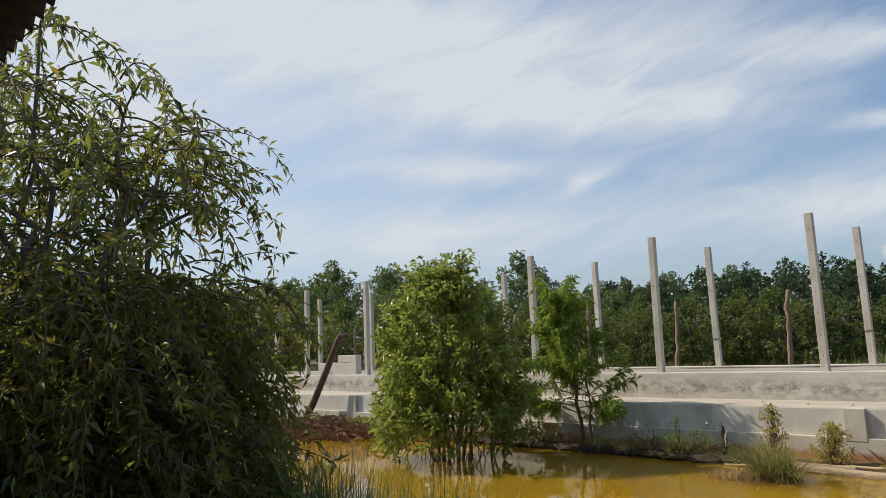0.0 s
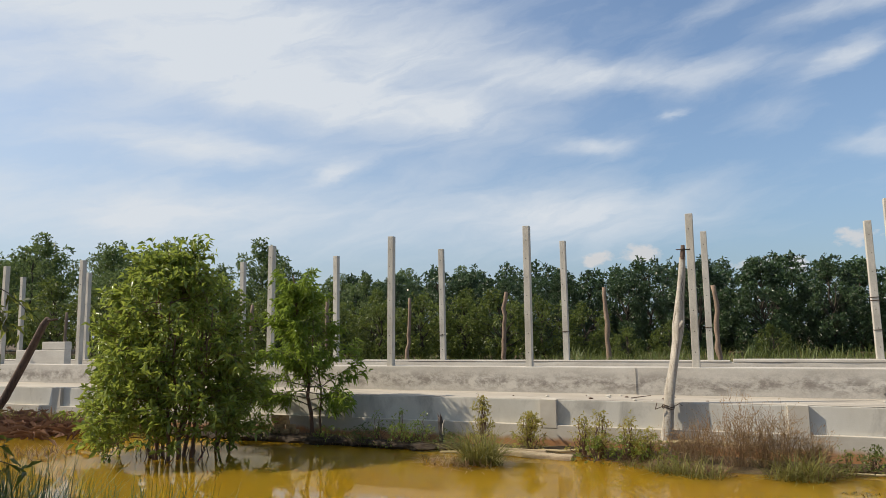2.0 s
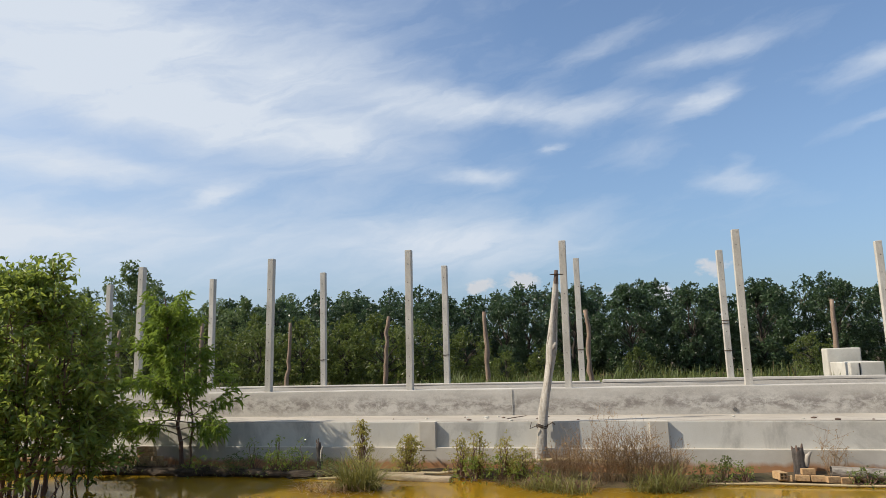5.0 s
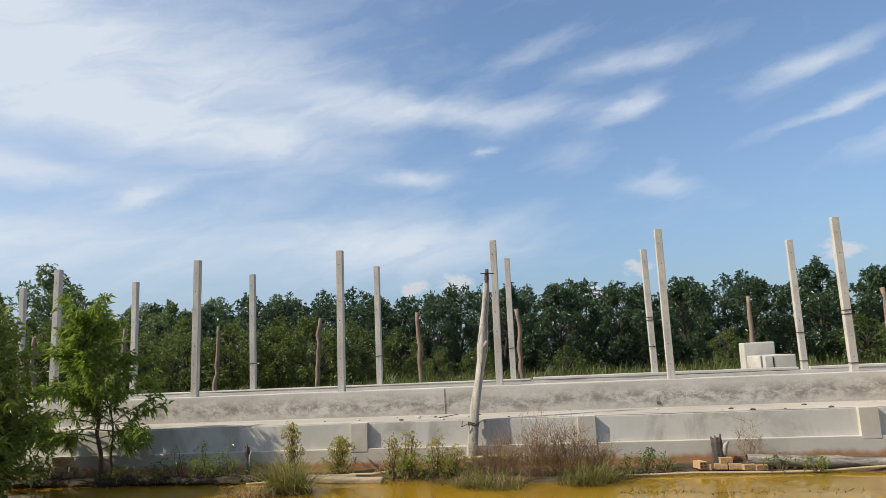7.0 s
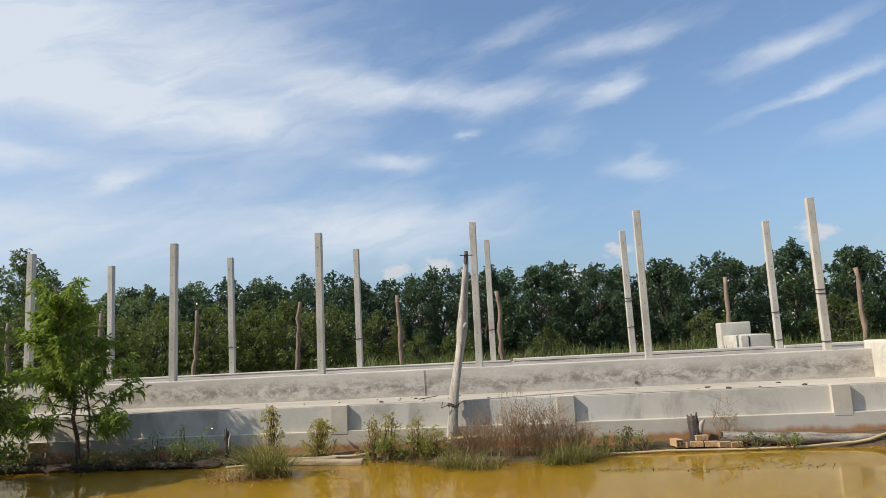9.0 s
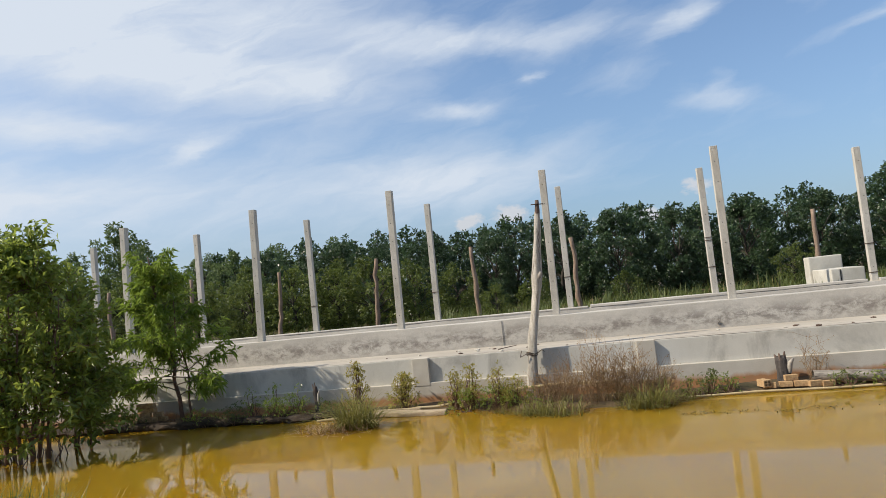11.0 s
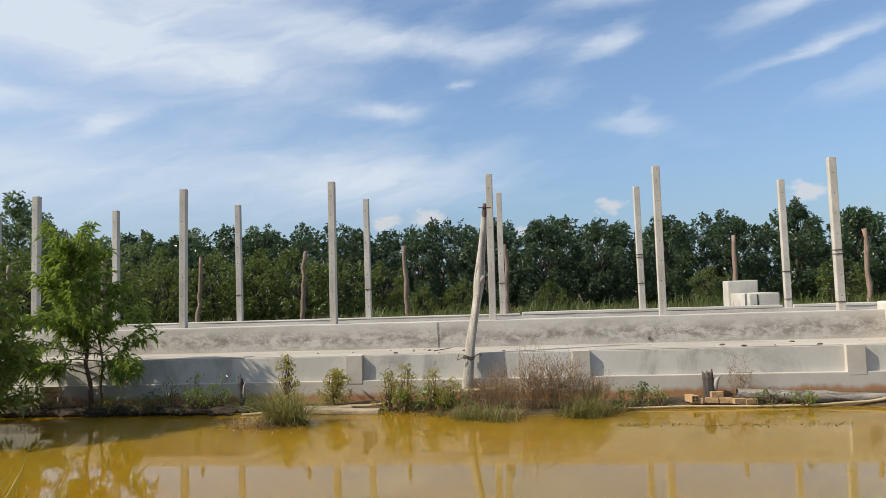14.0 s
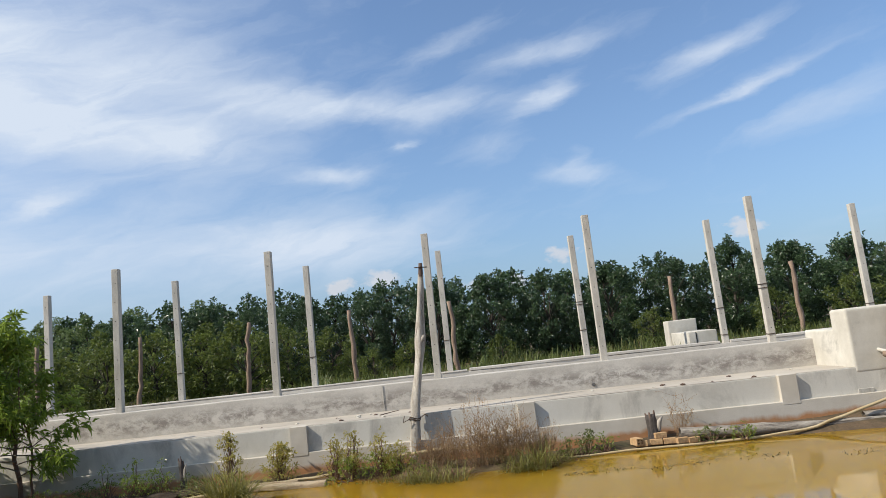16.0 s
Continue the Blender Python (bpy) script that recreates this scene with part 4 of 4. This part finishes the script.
def build_sapling():
    rng = np.random.default_rng(22)
    t = thing("sapling", "slender young tree with long bright green leaves on the mud", "tree", at=(-3.72, -1.66, -1.24))

    def lean(z):
        return -0.05 - 0.19 * z

    stems = [(arc((0, 0, -0.1), (-0.06, lean(3.0), 3.0), rng, 0, 0.010, 12), np.linspace(0.042, 0.008, 12)), (arc((0.16, 0.02, -0.1), (0.28, lean(2.2), 2.2), rng, 0, 0.012, 10), np.linspace(0.024, 0.006, 10))]
    branches, shoots, P, D, S = [], [], [], [], []

    def whorls(base, way, length, n, rise=0.02, size=0.15):
        q, d = [np.array(base)], unit(np.array(way, float))
        for _ in range(7):
            d = unit(d + np.array((0, 0, rise)) + rng.normal(0, 0.07, 3))
            q.append(q[-1] + d * length / 7)
        q = np.array(q)
        for u in np.linspace(0.25, 1.0, n):
            k = min(6, int(u * 7))
            p = q[k] + (q[k + 1] - q[k]) * (u * 7 - k)
            for _ in range(6):
                P.append(p + rng.normal(0, 0.012, 3))
                D.append(d * 0.5 + rng.normal(0, 0.6, 3) + (0, 0, -0.18))
                S.append(size * rng.uniform(0.6, 1.2))
        return q

    for i in range(52):
        f = (i + rng.uniform(0, 1)) / 52
        z = 0.95 + 1.85 * f
        a = i * 2.4 + rng.normal(0, 0.3)
        ln = (0.85 - 0.36 * f) * rng.uniform(0.7, 1.15)
        k = min(11, max(1, int((z + 0.1) / 3.1 * 11)))
        foot = stems[0][0][k] if i % 4 or z > 2.0 else stems[1][0][min(9, int(z / 2.3 * 9))]
        q = whorls(foot, (math.cos(a), math.sin(a) * 0.7, 0.62 + 0.5 * f), ln, 5, 0.0)
        branches.append((q, np.linspace(0.010, 0.003, 8)))
        for _ in range(3):
            j = rng.integers(2, 7)
            b = a + rng.normal(0, 0.8)
            shoots.append((whorls(q[j], (math.cos(b), math.sin(b) * 0.7, rng.uniform(-0.1, 0.7)), ln * rng.uniform(0.3, 0.55), 4), np.linspace(0.004, 0.002, 8)))
    # long low boughs that spread along the wall
    for x, z, rise, ln in ((-1, 0.75, 0.25, 1.35), (-1, 0.95, 0.35, 1.5), (-1, 0.6, 0.45, 1.1), (-1, 1.15, 0.2, 1.2), (-0.9, 0.85, 0.1, 1.0), (1, 0.7, 0.32, 1.25), (1, 0.95, 0.3, 1.2), (0.9, 0.5, 0.5, 0.8), (1, 0.85, 0.0, 0.95), (-0.8, 1.3, 0.4, 1.0)):
        q = whorls((0.02, lean(z), z), (x, rng.normal(-0.15, 0.2), rise), ln, 6, -0.05, 0.14)
        branches.append((q, np.linspace(0.012, 0.003, 8)))
        for _ in range(10 if x < 0 else 3):
            j = rng.integers(3, 8)
            shoots.append((whorls(q[j], (x * 0.7 + rng.normal(0, 0.3), rng.normal(0, 0.5), rng.uniform(-0.6, 0.5)), ln * rng.uniform(0.2, 0.4), 4, -0.05, 0.14), np.linspace(0.004, 0.002, 8)))
    for q in stems:
        part("stem", tubes([q], 7), M_REDBARK, t)
    for q in branches:
        part("branch", tubes([q], 5), M_BARK, t)
    tagged(part("twig", tubes(shoots, 4), M_BARK, t), kind="stuff")
    V, F = leaves(np.array(P), np.array(D), np.array(S), 0.22, rng, 0.2, 0.35, (-0.2, -0.15, 0.7))
    part("foliage", mesh_of("foliage", V, F), M_LEAF_SLIM, t)


def build_hanging_tree():
    rng = np.random.default_rng(23)
    bx, by, bz = -0.95, -11.5, -1.1
    t = thing("hanging_tree", "large dark tree with drooping twigs and narrow leaves", "tree", at=(bx, by, bz))
    limbs, twigs = [], []
    P, D = [], []
    heads = []
    for i in range(12):
        a = i * 0.52 + rng.normal(0, 0.2)
        r = rng.uniform(0.3, 1.05)
        head = np.array((math.cos(a) * r, math.sin(a) * r, 3.75 - 1.1 * r * r + rng.normal(0, 0.12)))
        ln = arc((rng.normal(0, 0.1), rng.normal(0, 0.1), 0), head, rng, 0.02, 0.035, 12)
        limbs.append((ln, np.linspace(0.038, 0.008, 12)))
        heads.append(ln)
    for q in limbs:
        part("limb", tubes([q], 7), M_BARK, t)

    def twig(start, way, length, droop, n=11, per=4, size=0.115):
        q = [np.array(start)]
        d = unit(np.array(way, float))
        step = length / n
        for _ in range(n):
            d = unit(d + np.array((0, 0, -droop)) + rng.normal(0, 0.09, 3))
            q.append(q[-1] + d * step)
        q = np.array(q)
        twigs.append((q, np.linspace(0.0065, 0.002, n + 1)))
        for k in range(2, n + 1):
            for _ in range(per):
                P.append(q[k] + rng.normal(0, 0.012, 3))
                D.append(unit(q[k] - q[k - 1]) * 0.45 + np.array((0, 0, -0.16)) + rng.normal(0, 0.72, 3))

    for i in range(520):
        ln = heads[rng.integers(len(heads))]
        s = ln[rng.integers(4, 12)]
        a = rng.uniform(0, 6.28)
        high = s[2] > 2.6
        twig(s, (math.cos(a), math.sin(a), rng.uniform(0.0, 0.9) if high else rng.uniform(-0.2, 0.8)), rng.uniform(0.5, 1.02), rng.uniform(0.10, 0.26), per=4)
    # the dense skirt lower down
    for i in range(1150):
        a = rng.uniform(0, 6.28)
        z = rng.uniform(0.5, 2.25)
        r = rng.uniform(0.15, 1.0) ** 0.6 * 1.15
        twig((math.cos(a) * r, math.sin(a) * r, z), (math.cos(a) + rng.normal(0, 0.5), math.sin(a) + rng.normal(0, 0.5), rng.uniform(-0.4, 0.6)), rng.uniform(0.4, 0.85), 0.17, 9, 5, 0.12)
    # a fuller side over the pond
    for i in range(110):
        a = rng.uniform(0, 6.28)
        r = rng.uniform(0, 1) ** 0.5 * 0.4
        twig((0.2 + math.cos(a) * r, 0.48 + math.sin(a) * r, rng.uniform(0.7, 2.2)), (math.cos(a), math.sin(a), rng.uniform(-0.2, 0.5)), rng.uniform(0.25, 0.4), 0.2, 8, 5)
    # the crown goes on along the bank: unseen twigs added up-sun for shade
    for i in range(130):
        a = rng.uniform(0, 6.28)
        r = rng.uniform(0, 1) ** 0.5
        twig((-1.6 + math.cos(a) * r * 0.9, -0.2 + math.sin(a) * r * 0.9, rng.uniform(0.5, 2.2)), (math.cos(a), math.sin(a), rng.uniform(-0.3, 0.5)), rng.uniform(0.4, 0.8), 0.17, 9, 5)
    for a, z, ln in ((1.3, 3.15, 0.55), (1.5, 3.3, 0.5), (1.1, 3.3, 0.5), (0.95, 2.3, 0.55), (1.2, 2.7, 0.6), (0.1, 3.3, 0.7), (1.4, 3.0, 0.5), (1.6, 3.1, 0.5)):
        twig((math.cos(a) * 0.75, math.sin(a) * 0.75, z), (math.cos(a), math.sin(a), 0.55), ln, 0.16, 14, 1)
    tagged(part("twig", tubes(twigs, 4), M_BARK, t), kind="stuff")
    P, D = np.array(P), np.array(D)
    V, F = leaves(P, D, rng.uniform(0.042, 0.100, len(P)), 0.31, rng, 0.2, 0.2, (-0.1, 0, 0.35))
    part("foliage", mesh_of("foliage", V, F), M_LEAF_HANG, t)


build_bush()
build_sapling()
build_hanging_tree()


# ---- plants along the water ----
def tuft(name, label, x, y, z, n, r, h, mat, seed, lean=0.7, width=0.014, cat="grass", group=""):
    rng = np.random.default_rng(seed)
    t = thing(name, label, cat, group, at=(x, y, z))
    a, q = rng.uniform(0, 6.28, n), r * rng.uniform(0, 1, n) ** 0.7
    p = np.stack([np.cos(a) * q, np.sin(a) * q * 0.6, np.full(n, -0.05)], 1)
    V, F = blades(p, h * rng.uniform(0.45, 1.15, n), width, rng, lean)
    tagged(part("foliage", mesh_of("foliage", V, F), mat, t), kind="stuff")
    return t


def shrub(label, x, y, z, h, r, mat, seed, leaf=0.05, per=190, stems=9, cat="shrub", group="", bark=None):
    rng = np.random.default_rng(seed)
    t = thing("shrub", label, cat, group, at=(x, y, z))
    lines, clumps = [], []
    for i in range(stems):
        a = rng.uniform(0, 6.28)
        q = r * rng.uniform(0.2, 0.85)
        f = rng.uniform(0.06, 0.95)
        c = np.array((math.cos(a) * q * (1.3 - f), math.sin(a) * q * 0.7 * (1.3 - f), h * f))
        lines.append((arc((c[0] * 0.2, c[1] * 0.2, -0.05), c, rng, 0.03, 0.04, 6), np.linspace(0.009, 0.003, 6)))
        s = r * rng.uniform(0.2, 0.36)
        clumps.append((c, (s, s, s * 1.2)))
    tagged(part("twig", tubes(lines, 4), bark or M_REDBARK, t), kind="stuff")
    V, F = crown(clumps, per, rng, leaf, 0.4, 0.2, 4)
    part("foliage", mesh_of("foliage", V, F), mat, t)


def dry_bush(x, y, z, h, r, seed, n=150):
    rng = np.random.default_rng(seed)
    t = thing("dry_bush", "leafless reddish-brown dry brush on the mud bank", "shrub", "dry brush along the bank", at=(x, y, z))
    lines, P = [], []
    for i in range(n):
        a = rng.uniform(0, 6.28)
        q = r * rng.uniform(0.2, 1.0)
        c = np.array((math.cos(a) * q, math.sin(a) * q * 0.5, h * rng.uniform(0.35, 1.0) * (1.1 - 0.45 * q / r)))
        ln = arc((c[0] * 0.45, c[1] * 0.4, -0.05), c, rng, 0.05, 0.06, 6)
        lines.append((ln, np.linspace(0.004, 0.0015, 6)))
        for _ in range(4):
            k = rng.integers(2, 5)
            e = ln[k] + rng.normal(0, 0.1, 3) + (0, 0, 0.09)
            lines.append((arc(ln[k], e, rng, 0, 0.05, 4), np.linspace(0.003, 0.0015, 4)))
            P += [e, ln[k]]
        P.append(c)
    tagged(part("twig", tubes(lines, 3), M_DRY, t), kind="stuff")
    P = np.array(P)
    V, F = leaves(P + rng.normal(0, 0.015, (len(P), 3)), rng.normal(0, 1, (len(P), 3)), rng.uniform(0.02, 0.04, len(P)), 0.4, rng)
    part("foliage", mesh_of("foliage", V, F), M_DRYLEAF, t)


def build_shore():
    MUD = -1.2
    G = "plants along the waterline"
    tuft("grass_clump", "green and straw-coloured grass clump standing in the pond", 0.08, -2.92, -1.33, 520, 0.30, 0.74, M_GRASS, 1, 1.8, 0.015, group=G)
    tuft("grass_clump", "low straw-coloured grass round a clump in the pond", -0.2, -3.0, -1.33, 620, 0.62, 0.30, M_DRY, 2, 2.2, 0.016, group=G)
    weed = "yellowing leafy weed on the mud bank"
    shrub("upright yellow-green weed beside the wall", -0.3, -1.8, MUD, 0.86, 0.25, M_LEAF_YELLOW, 3, 0.055, 330, 34, group=G)
    shrub("small yellow-green weed on the mud", 0.48, -1.75, MUD, 0.52, 0.33, M_LEAF_YELLOW, 4, 0.055, 330, 34, group=G)
    for k, (x, h, r) in enumerate(((1.38, 0.62, 0.26), (1.66, 0.66, 0.28), (2.12, 0.62, 0.30), (2.35, 0.36, 0.32))):
        shrub(weed, x, -1.9 - 0.05 * k, MUD - 0.02, h, r, M_LEAF_YELLOW, 5 + k, 0.052, 240, 28, group=G)
    for k, (x, h, r) in enumerate(((1.65, 0.34, 0.4), (2.1, 0.34, 0.4), (2.55, 0.3, 0.35))):
        shrub("low green weed on the mud bank", x, -2.1, MUD - 0.06, h, r, M_LEAF_BUSH, 10 + k, 0.05, 200, 14, group=G)
    for k, (x, h, r) in enumerate(((3.15, 0.75, 0.45), (3.6, 1.12, 0.55), (4.05, 1.0, 0.5), (2.85, 0.5, 0.4), (4.5, 0.55, 0.32), (3.85, 0.8, 0.65))):
        dry_bush(x, -2.1 - 0.12 * (k % 2), MUD - 0.02, h, r, 40 + k, 64 if h > 0.5 else 42)
    for k, (x, y, h, r) in enumerate(((2.5, -2.45, 0.34, 0.36), (2.8, -2.7, 0.42, 0.3), (3.1, -2.85, 0.36, 0.34), (3.3, -2.5, 0.3, 0.25), (4.2, -2.62, 0.42, 0.3), (4.5, -2.5, 0.46, 0.26), (2.1, -2.35, 0.28, 0.3), (4.85, -2.25, 0.3, 0.22), (4.35, -2.7, 0.44, 0.3), (2.65, -2.6, 0.4, 0.25))):
        tuft("grass_clump", "low green grass at the waterline", x, y, -1.31, 150, r, h * (0.75 + 0.5 * (k % 3) / 2), M_GRASS, 60 + k, 2.0, 0.011, group=G)
        tuft("grass_clump", "dead red-brown grass trampled on the mud", x + 0.1, y + 0.22, -1.28, 170, r * 1.1, 0.22, M_PALM, 200 + k, 2.2, 0.012, group=G)
    for k, (x, y, h, r) in enumerate(((5.2, -1.95, 0.16, 0.3), (5.55, -1.9, 0.2, 0.3), (7.1, -2.05, 0.15, 0.3), (4.95, -2.0, 0.22, 0.26), (-0.8, -1.95, 0.2, 0.36), (-1.7, -2.0, 0.28, 0.45), (-2.5, -2.05, 0.22, 0.45), (7.6, -2.1, 0.14, 0.28), (5.3, -1.75, 0.28, 0.2), (-3.2, -2.0, 0.2, 0.4), (-4.6, -2.0, 0.2, 0.4))):
        shrub("creeping green weed on the mud", x, y, MUD - 0.02, h, r, M_LEAF_BUSH if k % 2 else M_LEAF_LIGHT, 80 + k, 0.045, 150, 14, group=G)
    for k, (x, h) in enumerate(((-1.35, 0.5), (-1.8, 0.56), (-2.25, 0.5), (-1.55, 0.4))):
        shrub("thin dark weed in front of the wall", x, -1.85, MUD, h, 0.26, M_LEAF_BUSH, 90 + k, 0.05, 110, 13, group=G)
    dry_bush(6.75, -1.7, MUD + 0.05, 0.75, 0.25, 47, 16)
    for k, (x, y, r) in enumerate(((5.45, -3.3, 0.3), (5.95, -3.5, 0.22), (7.3, -3.4, 0.3), (4.9, -3.3, 0.2), (6.4, -3.4, 0.26), (8.4, -3.75, 0.28))):
        tuft("floating_weed", "thin floating patch of brown-green water weed", x, y, WATER + 0.035, 70, r * 1.2, 0.045, M_WEED, 110 + k, 1.5, 0.014, "weed", "floating weed on the pond")
    # black mud and rotting stalks along the foot of the wall
    rot = np.random.default_rng(31)
    for k in range(20):
        x = -6.9 + 0.315 * k + rot.normal(0, 0.06)
        bm = bmesh.new()
        bmesh.ops.create_icosphere(bm, subdivisions=2, radius=1.0)
        for v in bm.verts:
            v.co = Vector((v.co.x * 0.30, v.co.y * 0.17, v.co.z * 0.075)) * (1 + 0.35 * noise.noise(v.co * 2.1 + Vector((k, 0, 0))))
        o = part("mud_lump", bm, M_MUD)
        o.location = (x, -1.95 + rot.normal(0, 0.07), -1.235)
        tagged(o, "lump of wet black mud at the foot of the wall", "mud", "mud along the wall")
        tuft("dead_stalks", "dark rotting stalks and grass on the mud", x, -1.86 + rot.normal(0, 0.1), -1.24, 110, 0.26, rot.uniform(0.14, 0.34), M_PALM if k % 3 == 0 else M_ROT, 230 + k, 2.0, 0.011, "debris", "rotting stalks along the wall")
    # dead palm fronds and weeds on the far mud
    rng = np.random.default_rng(8)
    t = thing("dead_fronds", "heap of red-brown dead palm fronds on the mud", "debris", at=(-10.3, -2.7, -1.22))
    n = 900
    p = np.stack([rng.normal(0, 1.0, n), rng.normal(0, 0.5, n), rng.uniform(0, 0.25, n)], 1)
    V, F = leaves(p, rng.normal(0, 1, (n, 3)) * (1, 1, 0.35), rng.uniform(0.25, 0.6, n), 0.07, rng, 0.2, 0.3)
    part("fronds", mesh_of("fronds", V, F), M_PALM, t)
    for k in range(9):
        tuft("grass_clump", "green grass on the far mud bank", -7.4 - 1.0 * k, -2.0 - 0.12 * k, -1.25, 260, 0.7, 0.5, M_GRASS, 130 + k, 0.8, 0.016, group=G)
    tuft("grass_clump", "sparse brown reeds in the shallow pond", -7.2, -4.6, -1.33, 140, 0.8, 0.35, M_DRY, 150, 1.0, 0.014, group=G)
    # sedges on the near bank
    for k in range(19):
        a = radians(-70 + 28.5 * (k + 0.5) / 19 + rng.normal(0, 0.8))
        d = 5.0 + rng.normal(0, 0.35) - 0.4 * (k / 19)
        x, y = 3.75 + math.sin(a) * d, -12.88 + math.cos(a) * d
        tuft("sedge_clump", "tall dark green sedge on the near bank of the pond", x, y, -1.4, 620, 0.45, 1.42 if k < 12 else 1.14 if k < 16 else 1.0, M_REED, 160 + k, 0.55, 0.013, "sedge", "sedges on the near bank")


build_shore()


# ---- bricks on the mud ----
def build_bricks():
    me = bpy.data.meshes.new("brick")
    bm = box(-0.09, 0.09, -0.04, 0.04, -0.04, 0.04, 0.006)
    bm.to_mesh(me)
    bm.free()
    me.materials.append(M_BRICK)
    rng = np.random.default_rng(9)

    def pile(x, y, z, rows, label):
        t = thing("brick_pile", label, "bricks", at=(x, y, z))
        for r, cnt in enumerate(rows):
            for c in range(cnt):
                o = new("brick", me)
                o.parent = t
                o.matrix_local = pose((c - cnt / 2) * 0.2 + rng.normal(0, 0.02), rng.normal(0, 0.03), 0.03 + r * 0.083, 0, 0, rng.normal(0, 9))

    def hollow(x, y, z, turn, label):
        """A brick with four holes through it, built of webs."""
        t = thing("hollow_brick", label, "brick", "hollow bricks on the mud", at=(x, y, z), turn=turn)
        for a in (-0.05, 0.0, 0.05):
            part("web", box(a - 0.009, a + 0.009, -0.10, 0.10, -0.05, 0.05, 0.002), M_BRICK, t)
        for b in (-0.042, 0.0, 0.042):
            for a in (-0.025, 0.025):
                part("web", box(a - 0.0155, a + 0.0155, -0.10, 0.10, b - 0.008, b + 0.008, 0.0), M_BRICK, t)

    hollow(6.02, -1.86, -1.17, 18, "orange hollow clay brick with square holes on the mud")
    hollow(10.05, -1.72, -1.14, -25, "orange hollow clay brick lying beside the drifted logs")
    pile(6.5, -1.88, -1.235, (4, 1), "low pile of broken orange bricks at the foot of the stump")
    pile(6.95, -1.9, -1.25, (1,), "single orange brick sunk in the mud")
    pile(-4.3, -1.72, -1.16, (4, 3, 2, 2), "small stack of loose red bricks on the mud")


build_bricks()
